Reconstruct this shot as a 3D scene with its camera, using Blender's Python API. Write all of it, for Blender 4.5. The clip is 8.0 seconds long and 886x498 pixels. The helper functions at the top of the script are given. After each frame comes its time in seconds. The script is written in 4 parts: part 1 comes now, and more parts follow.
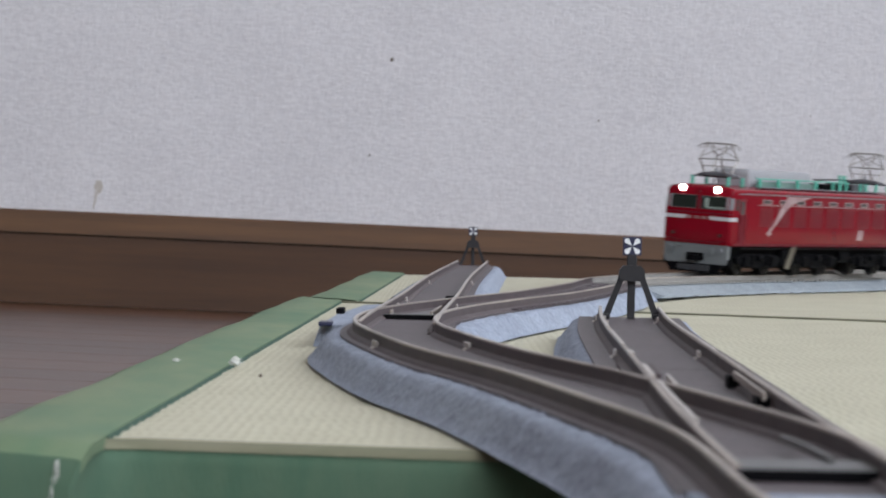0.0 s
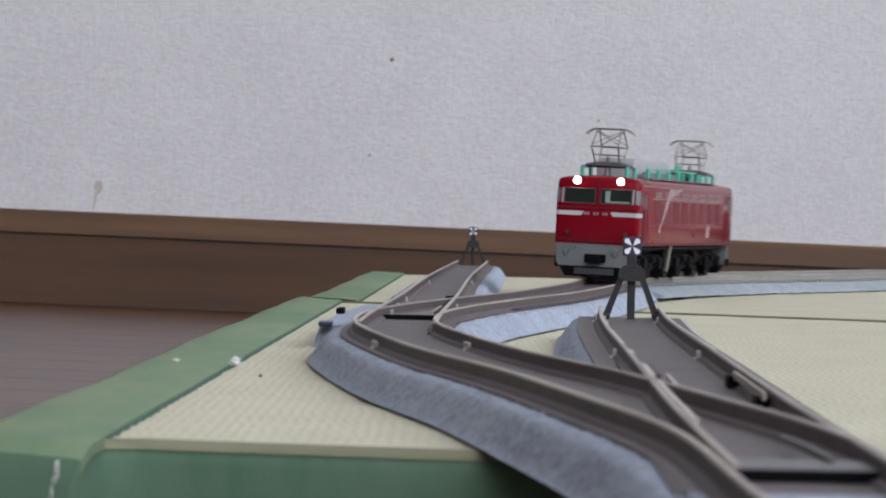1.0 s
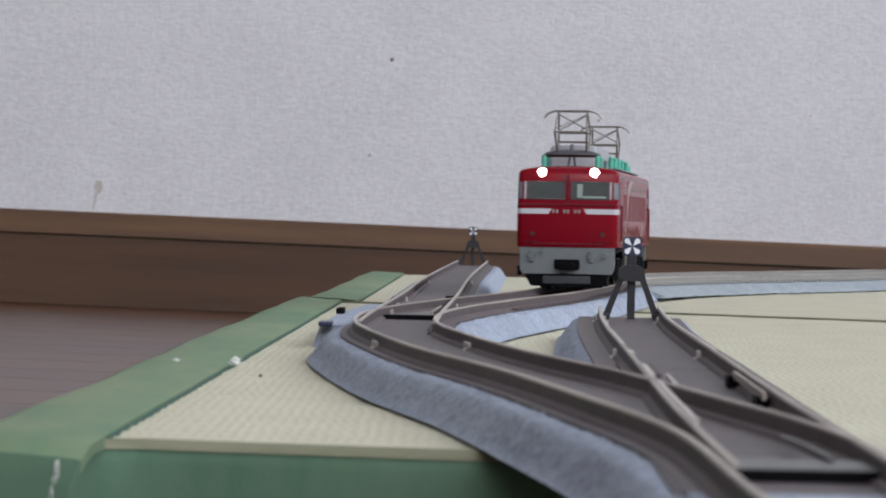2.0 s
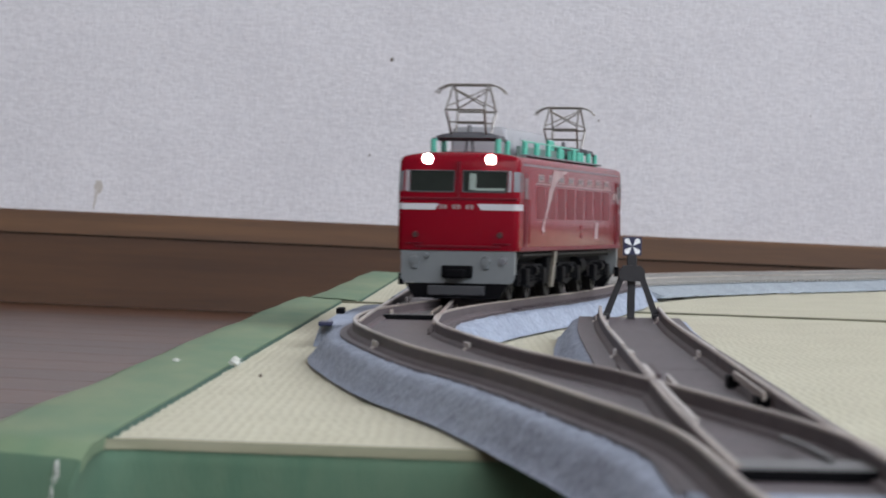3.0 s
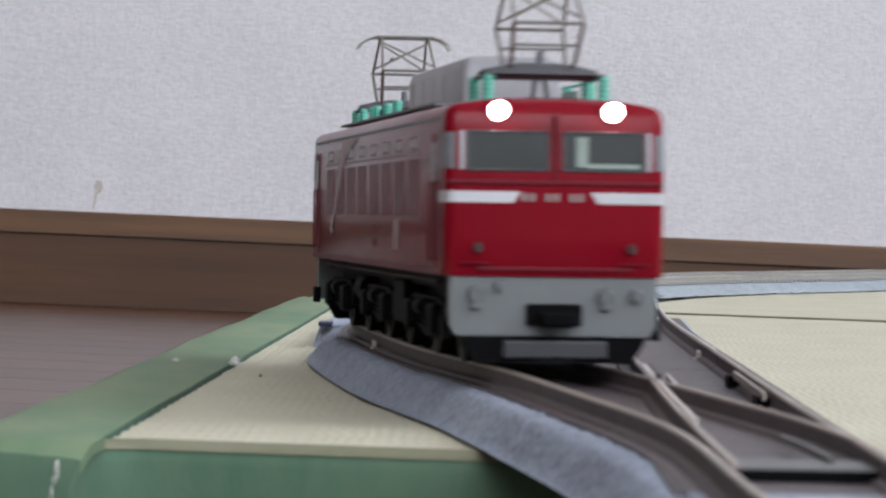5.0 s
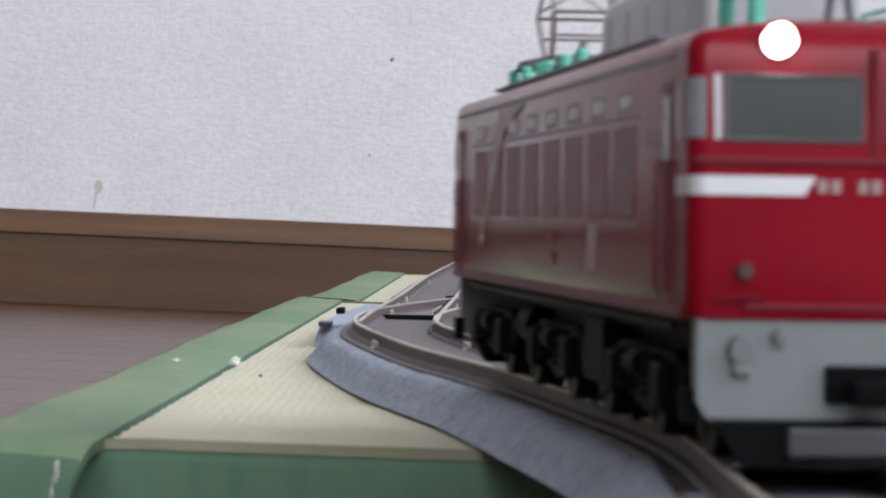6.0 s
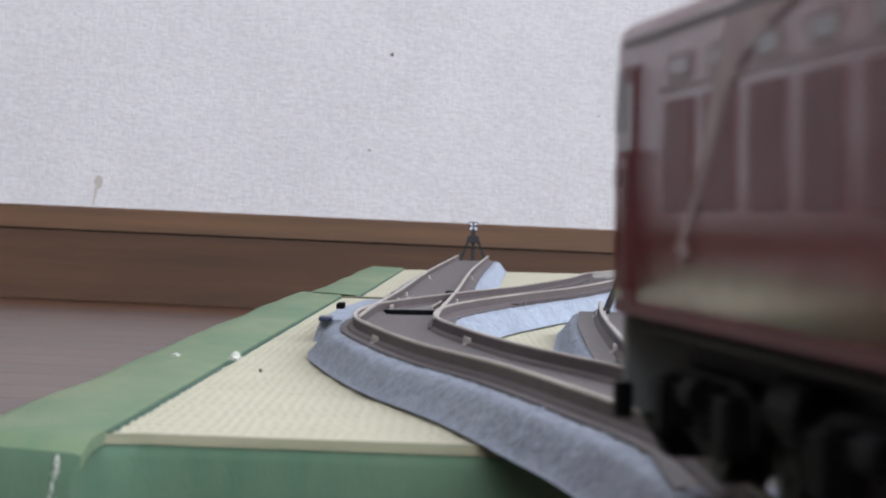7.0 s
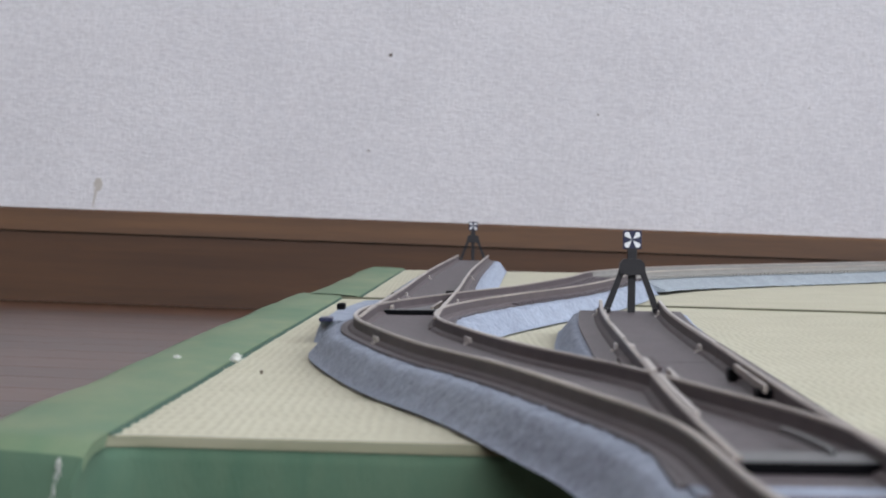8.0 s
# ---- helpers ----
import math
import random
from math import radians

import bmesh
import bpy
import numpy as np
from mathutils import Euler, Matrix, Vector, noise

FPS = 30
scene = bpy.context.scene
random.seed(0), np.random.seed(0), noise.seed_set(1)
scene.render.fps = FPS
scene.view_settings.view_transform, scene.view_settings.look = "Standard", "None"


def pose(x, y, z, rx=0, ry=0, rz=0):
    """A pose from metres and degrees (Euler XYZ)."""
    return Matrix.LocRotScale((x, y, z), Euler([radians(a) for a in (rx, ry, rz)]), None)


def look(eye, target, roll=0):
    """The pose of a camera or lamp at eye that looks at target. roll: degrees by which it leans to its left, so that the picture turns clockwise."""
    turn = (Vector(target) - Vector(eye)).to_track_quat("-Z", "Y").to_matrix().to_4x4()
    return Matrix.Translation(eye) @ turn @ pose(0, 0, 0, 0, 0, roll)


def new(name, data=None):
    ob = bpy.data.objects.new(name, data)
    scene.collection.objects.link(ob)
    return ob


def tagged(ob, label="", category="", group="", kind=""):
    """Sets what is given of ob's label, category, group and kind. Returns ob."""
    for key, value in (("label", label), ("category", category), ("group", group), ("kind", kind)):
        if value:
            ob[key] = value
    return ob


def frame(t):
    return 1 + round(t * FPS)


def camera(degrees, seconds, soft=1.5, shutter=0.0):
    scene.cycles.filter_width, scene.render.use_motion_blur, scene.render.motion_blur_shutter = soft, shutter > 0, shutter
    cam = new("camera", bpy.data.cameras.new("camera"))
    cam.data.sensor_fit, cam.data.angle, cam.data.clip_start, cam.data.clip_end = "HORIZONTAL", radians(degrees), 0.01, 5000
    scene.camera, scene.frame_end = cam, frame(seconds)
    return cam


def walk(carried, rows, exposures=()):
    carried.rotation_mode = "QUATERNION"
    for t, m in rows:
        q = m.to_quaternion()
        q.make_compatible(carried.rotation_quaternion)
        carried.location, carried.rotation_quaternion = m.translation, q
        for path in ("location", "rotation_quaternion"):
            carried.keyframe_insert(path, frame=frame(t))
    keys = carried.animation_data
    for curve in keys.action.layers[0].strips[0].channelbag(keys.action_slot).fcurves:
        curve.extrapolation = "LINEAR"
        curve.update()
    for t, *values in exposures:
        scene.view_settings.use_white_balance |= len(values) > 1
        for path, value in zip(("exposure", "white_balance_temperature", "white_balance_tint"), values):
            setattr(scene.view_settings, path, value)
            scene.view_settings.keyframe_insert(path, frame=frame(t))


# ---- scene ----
# ---- camera and its path ----
# The track board is a little out of level in the room; BOARD maps millimetres-from-rail-level to the room.
EYE_Z = 0.0647
BOARD_ROT = Matrix.Rotation(-0.024, 4, "Y")
BOARD = Matrix.Translation((0, 0, EYE_Z)) @ BOARD_ROT @ Matrix.Translation((0, 0, -0.012287))
cam = camera(15.136, 8.0, soft=1.9, shutter=0.7)
cam.data.dof.use_dof = True
cam.data.dof.focus_distance = 0.58
cam.data.dof.aperture_fstop = 225


def aim(down=0.0, turn=0.0):
    """The camera's pose, tipped down by so many radians more than at rest and rolled by turn."""
    return Matrix.Translation((0, 0, EYE_Z)) @ BOARD_ROT @ Matrix.Rotation(math.pi / 2 - 0.0087 - down, 4, "X") @ Matrix.Rotation(0.0201 + turn, 4, "Z")


CAM_ROWS = [(0.0, 0.0, 0.0), (2.0, 0.0, 0.0), (4.0, 0.0, 0.0), (6.0, 0.0, 0.0), (6.3, 0.0001, 0.0), (6.5, 0.0005, 0.0),
            (7.0, 0.0015, 0.0), (7.5, 0.0025, 0.0), (8.0, 0.0015, -0.0074)]
walk(cam, [(t, aim(d, r)) for t, d, r in CAM_ROWS],
     exposures=[(0.0, 0.0), (1.7, 0.0), (3.0, 0.08), (4.5, 0.16), (6.0, 0.42), (6.5, 0.5), (7.0, 0.39), (7.5, 0.32), (8.0, 0.14)])

# ---- world, window light ----
world = bpy.data.worlds.new("world")
scene.world = world
world.use_nodes = True
wn = world.node_tree
sky = wn.nodes.new("ShaderNodeTexSky")
sky.sky_type, sky.sun_disc, sky.sun_elevation, sky.sun_rotation = "NISHITA", False, radians(40), radians(200)
wn.links.new(sky.outputs["Color"], wn.nodes["Background"].inputs["Color"])
wn.nodes["Background"].inputs["Strength"].default_value = 0.12


def window_lamp(name, m, w, h, watts, colour):
    d = bpy.data.lights.new(name, "AREA")
    d.shape, d.size, d.size_y, d.energy, d.color = "RECTANGLE", w, h, watts, colour
    ob = new(name, d)
    ob.matrix_world = m
    return ob


WIN_Y0, WIN_Y1, WIN_Z0, WIN_Z1 = -1.2, 1.4, 0.85, 2.2
window_lamp("window_daylight", look((1.98, (WIN_Y0 + WIN_Y1) / 2, (WIN_Z0 + WIN_Z1) / 2), (0, (WIN_Y0 + WIN_Y1) / 2, (WIN_Z0 + WIN_Z1) / 2)),
            WIN_Y1 - WIN_Y0, WIN_Z1 - WIN_Z0, 55, (0.905, 0.94, 1.0))
SWIN_X0, SWIN_X1, SWIN_Z0, SWIN_Z1 = -0.7, 1.9, 0.95, 2.2
window_lamp("window_daylight", look(((SWIN_X0 + SWIN_X1) / 2, -2.38, (SWIN_Z0 + SWIN_Z1) / 2), ((SWIN_X0 + SWIN_X1) / 2, 0, (SWIN_Z0 + SWIN_Z1) / 2)),
            SWIN_X1 - SWIN_X0, SWIN_Z1 - SWIN_Z0, 59, (0.905, 0.94, 1.0))


# ---- materials ----
def mat(name, colour, rough=0.5, metal=0.0, second=None, scale=40.0, stretch=(1, 1, 1), bump=0.0, bump_scale=200.0,
        spread=0.5, rand=0.0, coat=0.0, spec=0.5, fine=0.25):
    """A surface with variation at two scales, fine relief and gloss that varies a little."""
    m = bpy.data.materials.new(name)
    m.use_nodes = True
    nt = m.node_tree
    b = nt.nodes["Principled BSDF"]
    b.inputs["Metallic"].default_value = metal
    b.inputs["Coat Weight"].default_value = coat
    b.inputs["Coat Roughness"].default_value = 0.15
    b.inputs["Specular IOR Level"].default_value = spec
    tc = nt.nodes.new("ShaderNodeTexCoord")
    mp = nt.nodes.new("ShaderNodeMapping")
    mp.inputs["Scale"].default_value = stretch
    nt.links.new(tc.outputs["Object"], mp.inputs["Vector"])
    n1 = nt.nodes.new("ShaderNodeTexNoise")
    n1.inputs["Scale"].default_value, n1.inputs["Detail"].default_value = scale, 4
    n2 = nt.nodes.new("ShaderNodeTexNoise")
    n2.inputs["Scale"].default_value, n2.inputs["Detail"].default_value = scale * 9, 3
    for n in (n1, n2):
        nt.links.new(mp.outputs["Vector"], n.inputs["Vector"])
    mixv = nt.nodes.new("ShaderNodeMix")
    mixv.inputs[0].default_value = fine
    nt.links.new(n1.outputs["Fac"], mixv.inputs[2])
    nt.links.new(n2.outputs["Fac"], mixv.inputs[3])
    val = mixv.outputs[0]
    if rand:
        oi = nt.nodes.new("ShaderNodeObjectInfo")
        ma = nt.nodes.new("ShaderNodeMath")
        ma.operation = "MULTIPLY_ADD"
        nt.links.new(oi.outputs["Random"], ma.inputs[0])
        ma.inputs[1].default_value = rand
        nt.links.new(val, ma.inputs[2])
        sub = nt.nodes.new("ShaderNodeMath")
        sub.operation = "SUBTRACT"
        nt.links.new(ma.outputs[0], sub.inputs[0])
        sub.inputs[1].default_value = rand / 2
        val = sub.outputs[0]
    ramp = nt.nodes.new("ShaderNodeValToRGB")
    ramp.color_ramp.elements[0].position, ramp.color_ramp.elements[1].position = 0.5 - spread / 2, 0.5 + spread / 2
    second = second or tuple(c * 0.8 for c in colour)
    ramp.color_ramp.elements[0].color = (*second, 1)
    ramp.color_ramp.elements[1].color = (*colour, 1)
    nt.links.new(val, ramp.inputs["Fac"])
    nt.links.new(ramp.outputs["Color"], b.inputs["Base Color"])
    mr = nt.nodes.new("ShaderNodeMapRange")
    mr.inputs["To Min"].default_value, mr.inputs["To Max"].default_value = max(rough - 0.08, 0.02), min(rough + 0.08, 1)
    nt.links.new(n2.outputs["Fac"], mr.inputs["Value"])
    nt.links.new(mr.outputs["Result"], b.inputs["Roughness"])
    if bump:
        nb = nt.nodes.new("ShaderNodeTexNoise")
        nb.inputs["Scale"].default_value, nb.inputs["Detail"].default_value = bump_scale, 3
        nt.links.new(mp.outputs["Vector"], nb.inputs["Vector"])
        bp = nt.nodes.new("ShaderNodeBump")
        bp.inputs["Strength"].default_value, bp.inputs["Distance"].default_value = bump, 0.0006
        nt.links.new(nb.outputs["Fac"], bp.inputs["Height"])
        nt.links.new(bp.outputs["Normal"], b.inputs["Normal"])
    return m


def glow(name, colour, strength):
    m = bpy.data.materials.new(name)
    m.use_nodes = True
    b = m.node_tree.nodes["Principled BSDF"]
    b.inputs["Base Color"].default_value = (*colour, 1)
    b.inputs["Emission Color"].default_value = (*colour, 1)
    b.inputs["Emission Strength"].default_value = strength
    return m


def wallpaper():
    """Off-white vinyl wallpaper, embossed with a coarse uneven linen weave."""
    m = bpy.data.materials.new("linen_wallpaper")
    m.use_nodes = True
    nt = m.node_tree
    b = nt.nodes["Principled BSDF"]
    b.inputs["Roughness"].default_value = 0.75
    tc = nt.nodes.new("ShaderNodeTexCoord")
    outs = []
    for sc in ((140, 1, 480), (460, 1, 170)):
        mp = nt.nodes.new("ShaderNodeMapping")
        mp.inputs["Scale"].default_value = sc
        nt.links.new(tc.outputs["Object"], mp.inputs["Vector"])
        n = nt.nodes.new("ShaderNodeTexNoise")
        n.inputs["Scale"].default_value, n.inputs["Detail"].default_value = 1.6, 3
        nt.links.new(mp.outputs["Vector"], n.inputs["Vector"])
        outs.append(n.outputs["Fac"])
    mx = nt.nodes.new("ShaderNodeMix")
    mx.inputs[0].default_value = 0.42
    nt.links.new(outs[0], mx.inputs[2])
    nt.links.new(outs[1], mx.inputs[3])
    big = nt.nodes.new("ShaderNodeTexNoise")
    big.inputs["Scale"].default_value, big.inputs["Detail"].default_value = 14, 4
    nt.links.new(tc.outputs["Object"], big.inputs["Vector"])
    mx2 = nt.nodes.new("ShaderNodeMix")
    mx2.inputs[0].default_value = 0.25
    nt.links.new(mx.outputs[0], mx2.inputs[2])
    nt.links.new(big.outputs["Fac"], mx2.inputs[3])
    ramp = nt.nodes.new("ShaderNodeValToRGB")
    ramp.color_ramp.elements[0].position, ramp.color_ramp.elements[1].position = 0.36, 0.58
    ramp.color_ramp.elements[0].color, ramp.color_ramp.elements[1].color = (0.62, 0.61, 0.64, 1), (0.745, 0.735, 0.765, 1)
    nt.links.new(mx2.outputs[0], ramp.inputs["Fac"])
    nt.links.new(ramp.outputs["Color"], b.inputs["Base Color"])
    bp = nt.nodes.new("ShaderNodeBump")
    bp.inputs["Strength"].default_value, bp.inputs["Distance"].default_value = 0.34, 0.002
    nt.links.new(mx.outputs[0], bp.inputs["Height"])
    nt.links.new(bp.outputs["Normal"], b.inputs["Normal"])
    return m


M_WALL = wallpaper()
M_PLAIN = mat("white_plaster", (0.72, 0.71, 0.70), 0.9, scale=6, bump=0.2)
# Brown for the unseen west wall, chosen to dim its bounce.
M_DIM = mat("dim_brown_wall", (0.20, 0.15, 0.115), 0.6, second=(0.15, 0.11, 0.085), scale=5, stretch=(4, 4, 0.4))
M_SPECK = mat("wall_speck", (0.16, 0.13, 0.11), 0.9, scale=600)
M_STAIN = mat("wall_stain", (0.56, 0.53, 0.50), 0.8, second=(0.47, 0.43, 0.39), scale=300)
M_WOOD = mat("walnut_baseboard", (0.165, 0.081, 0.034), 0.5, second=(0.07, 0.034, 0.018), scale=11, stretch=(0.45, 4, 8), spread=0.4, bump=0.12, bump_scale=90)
# Walnut for the baseboard below the lip, a darker tone than the lip.
M_WOODLOW = mat("walnut_baseboard_low", (0.104, 0.047, 0.019), 0.6, second=(0.054, 0.023, 0.010), scale=11, stretch=(0.45, 4, 8), spread=0.4, bump=0.12, bump_scale=90)
M_FLOOR = mat("walnut_floor", (0.122, 0.051, 0.025), 0.34, second=(0.060, 0.030, 0.018), scale=8, stretch=(0.5, 5, 5), spread=0.5, rand=0.35, bump=0.05, bump_scale=60, spec=0.42)
M_TATAMI = mat("tatami_straw", (0.565, 0.545, 0.425), 0.85, second=(0.465, 0.445, 0.335), scale=55, stretch=(1.6, 0.8, 1), spread=0.5, fine=0.45)
nt = M_TATAMI.node_tree
tcn, wv, bpn = (nt.nodes.new(k) for k in ("ShaderNodeTexCoord", "ShaderNodeTexWave", "ShaderNodeBump"))
wv.bands_direction, wv.inputs["Scale"].default_value, wv.inputs["Distortion"].default_value, wv.inputs["Detail Scale"].default_value = "X", 300, 5.0, 0.8
nt.links.new(tcn.outputs["Object"], wv.inputs["Vector"])
nt.links.new(wv.outputs["Fac"], bpn.inputs["Height"])
bpn.inputs["Strength"].default_value, bpn.inputs["Distance"].default_value = 0.22, 0.0002
nt.links.new(bpn.outputs["Normal"], nt.nodes["Principled BSDF"].inputs["Normal"])
# Border cloth again: less faded, and darkened to paint in front-face shade.
M_CLOTHSHADE = mat("shaded_green_border_cloth", (0.115, 0.180, 0.118), 0.8, second=(0.055, 0.130, 0.080), scale=30, stretch=(2.4, 0.6, 0.7), spread=0.5, bump=0.12, bump_scale=1800, fine=0.4)
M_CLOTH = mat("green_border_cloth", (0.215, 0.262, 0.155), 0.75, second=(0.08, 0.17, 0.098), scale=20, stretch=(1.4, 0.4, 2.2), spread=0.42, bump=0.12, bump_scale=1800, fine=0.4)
M_FRAY = mat("frayed_thread", (0.70, 0.71, 0.68), 0.9, second=(0.45, 0.47, 0.42), scale=500)
M_WORN = mat("worn_border_edge", (0.25, 0.235, 0.165), 0.85, second=(0.15, 0.16, 0.10), scale=70)
M_SEAMPALE = mat("faded_seam_edge", (0.26, 0.25, 0.175), 0.85, second=(0.13, 0.135, 0.09), scale=80)
M_EDGESHADE = mat("dark_green_edge_shade", (0.03, 0.085, 0.06), 0.8, scale=200)
M_DARK = mat("mat_core", (0.05, 0.05, 0.04), 0.95)
M_BED = mat("grey_ballast_plastic", (0.39, 0.445, 0.555), 0.88, second=(0.215, 0.245, 0.315), scale=150, spread=0.36, fine=0.7, bump=0.8, bump_scale=900)
M_BEDOLD = mat("weathered_ballast_plastic", (0.345, 0.39, 0.43), 0.88, second=(0.22, 0.25, 0.28), scale=150, spread=0.36, fine=0.7, bump=0.8, bump_scale=900)
M_BROWN = mat("brown_sleeper_plastic", (0.084, 0.065, 0.073), 0.5, second=(0.056, 0.043, 0.049), scale=120, bump=0.25, bump_scale=1500)
M_RAIL = mat("nickel_rail", (0.56, 0.50, 0.44), 0.4, metal=0.7, second=(0.24, 0.20, 0.175), scale=75, stretch=(1, 0.3, 1), spread=0.32)
M_WEB = mat("rail_side", (0.094, 0.072, 0.076), 0.65, second=(0.058, 0.044, 0.047), scale=200)
M_CLIP = mat("rail_joiner", (0.62, 0.58, 0.54), 0.35, metal=0.6, second=(0.42, 0.38, 0.35), scale=120)
M_TIE = mat("grey_tie_plastic", (0.115, 0.115, 0.118), 0.45, second=(0.09, 0.095, 0.095), scale=150)
M_BLACK = mat("black_plastic", (0.005, 0.005, 0.006), 0.6, second=(0.003, 0.003, 0.004), scale=200, bump=0.1, spec=0.04)
M_BUMPER = mat("dark_grey_plastic", (0.022, 0.021, 0.025), 0.5, second=(0.014, 0.013, 0.016), scale=200, spec=0.35)
M_HOOD = mat("pale_grey_hood_paint", (0.37, 0.375, 0.40), 0.36, second=(0.29, 0.295, 0.32), scale=90)
M_PLOUGH = mat("dark_plough_paint", (0.034, 0.036, 0.042), 0.5, scale=150)
M_NAVY = mat("navy_sign", (0.015, 0.018, 0.06), 0.4, scale=300)
M_WHITE = mat("white_sign_paint", (0.80, 0.82, 0.84), 0.45, second=(0.70, 0.72, 0.75), scale=300)
M_RED = mat("red_loco_paint", (0.195, 0.003, 0.012), 0.22, second=(0.165, 0.002, 0.009), scale=60, spec=0.15)
M_REDDARK = mat("dark_red_trim_and_recess", (0.135, 0.003, 0.012), 0.45, second=(0.10, 0.003, 0.010), scale=60, spec=0.25)
M_LOUVRE = mat("matt_red_louvre", (0.145, 0.004, 0.011), 0.42, second=(0.115, 0.003, 0.009), scale=60, spec=0.2)
M_PALEGLASS = mat("pale_corner_glass", (0.21, 0.22, 0.24), 0.25, second=(0.13, 0.14, 0.155), scale=200, spec=0.3)
M_SLEEPGREY = mat("pale_grey_sleeper", (0.30, 0.29, 0.27), 0.7, second=(0.22, 0.21, 0.20), scale=200)
M_SIDEGREY = mat("pale_window_post", (0.30, 0.235, 0.235), 0.5, second=(0.22, 0.165, 0.165), scale=200)
M_STREAK = mat("silver_streak_paint", (0.44, 0.36, 0.36), 0.4, second=(0.26, 0.14, 0.15), scale=220, spread=0.3)
M_GREY = mat("grey_skirt_paint", (0.160, 0.173, 0.180), 0.5, second=(0.125, 0.138, 0.145), scale=90, bump=0.1)
M_ROOFGREY = mat("grey_roof_paint", (0.19, 0.195, 0.21), 0.5, second=(0.13, 0.135, 0.15), scale=90)
M_GREEN = mat("green_insulator", (0.09, 0.47, 0.35), 0.35, second=(0.06, 0.36, 0.27), scale=300)
M_SILVER = mat("silver_stripe", (0.58, 0.59, 0.62), 0.4, metal=0.25, second=(0.47, 0.48, 0.52), scale=200)
M_CREAM = mat("beige_part", (0.25, 0.225, 0.185), 0.4, metal=0.8, scale=200)
M_PANBASE = mat("dark_grey_roof_metal", (0.085, 0.085, 0.095), 0.45, second=(0.06, 0.06, 0.07), scale=150)
M_PANTO = mat("pantograph_steel", (0.33, 0.31, 0.29), 0.35, metal=0.8, scale=300)
M_GLASS = mat("dark_cab_glass", (0.024, 0.029, 0.026), 0.08, second=(0.013, 0.016, 0.014), scale=80, spec=0.11)
M_SMALLGLASS = mat("dull_small_window", (0.075, 0.066, 0.066), 0.25, second=(0.045, 0.038, 0.038), scale=200, spec=0.4)
M_CABLIGHT = mat("pale_cab_interior", (0.28, 0.34, 0.31), 0.4, scale=200)
M_WHEEL = mat("dark_wheel", (0.008, 0.007, 0.007), 0.5, scale=300, spec=0.1)
M_LAMP = glow("headlight_glow", (1.0, 0.92, 0.78), 36)
M_HOODSTRIP = mat("pale_green_strip", (0.17, 0.27, 0.24), 0.4, second=(0.12, 0.20, 0.18), scale=150)
M_RUST = mat("brass_tail_lamp", (0.05, 0.018, 0.018), 0.4, scale=200)


# ---- mesh helpers (lengths in millimetres) ----
def box(bm, x0, x1, y0, y1, z0, z1, bevel=0.0):
    vs = [bm.verts.new(p) for p in ((x0, y0, z0), (x1, y0, z0), (x1, y1, z0), (x0, y1, z0), (x0, y0, z1), (x1, y0, z1), (x1, y1, z1), (x0, y1, z1))]
    fs = [bm.faces.new([vs[i] for i in f]) for f in ((3, 2, 1, 0), (4, 5, 6, 7), (0, 1, 5, 4), (1, 2, 6, 5), (2, 3, 7, 6), (3, 0, 4, 7))]
    if bevel:
        es = list({e for f in fs for e in f.edges})
        bmesh.ops.bevel(bm, geom=es, offset=bevel, segments=2, affect="EDGES", profile=0.5)
    return bm


def prism(bm, outline, axis, a, b):
    """An outline of (p, q) pushed from a to b along 'x', 'y' or 'z'."""
    put = {"x": lambda p, q, c: (c, p, q), "y": lambda p, q, c: (p, c, q), "z": lambda p, q, c: (p, q, c)}[axis]
    lo, hi = [bm.verts.new(put(p, q, a)) for p, q in outline], [bm.verts.new(put(p, q, b)) for p, q in outline]
    n = len(outline)
    fs = [bm.faces.new(lo), bm.faces.new(hi[::-1])]
    fs += [bm.faces.new((lo[i], hi[i], hi[(i + 1) % n], lo[(i + 1) % n])) for i in range(n)]
    bmesh.ops.recalc_face_normals(bm, faces=fs)
    return bm


def tube(bm, a, b, r, sides=6, r2=None):
    a, b = Vector(a), Vector(b)
    d = (b - a).normalized()
    u = d.orthogonal().normalized()
    v = d.cross(u)
    rings = [[bm.verts.new(c + rr * (math.cos(2 * math.pi * k / sides) * u + math.sin(2 * math.pi * k / sides) * v)) for k in range(sides)]
             for c, rr in ((a, r), (b, r if r2 is None else r2))]
    fs = [bm.faces.new(rings[0][::-1]), bm.faces.new(rings[1])]
    fs += [bm.faces.new((rings[0][k], rings[0][(k + 1) % sides], rings[1][(k + 1) % sides], rings[1][k])) for k in range(sides)]
    bmesh.ops.recalc_face_normals(bm, faces=fs)
    return bm


def loft(bm, rings, closed=True):
    """Skin over rings of equal length."""
    vr = [[bm.verts.new(p) for p in r] for r in rings]
    n = len(vr[0])
    fs = []
    for a, b in zip(vr, vr[1:]):
        for i in range(n if closed else n - 1):
            fs.append(bm.faces.new((a[i], a[(i + 1) % n], b[(i + 1) % n], b[i])))
    if closed:
        fs += [bm.faces.new(vr[0][::-1]), bm.faces.new(vr[-1])]
    bmesh.ops.recalc_face_normals(bm, faces=fs)
    return bm


def to_mesh(name, bm, material, smooth=None):
    bmesh.ops.scale(bm, vec=(0.001, 0.001, 0.001), verts=bm.verts)
    me = bpy.data.meshes.new(name)
    bm.to_mesh(me)
    bm.free()
    me.materials.append(material)
    if smooth:
        me.shade_smooth()
        me.set_sharp_from_angle(angle=radians(smooth))
    return me


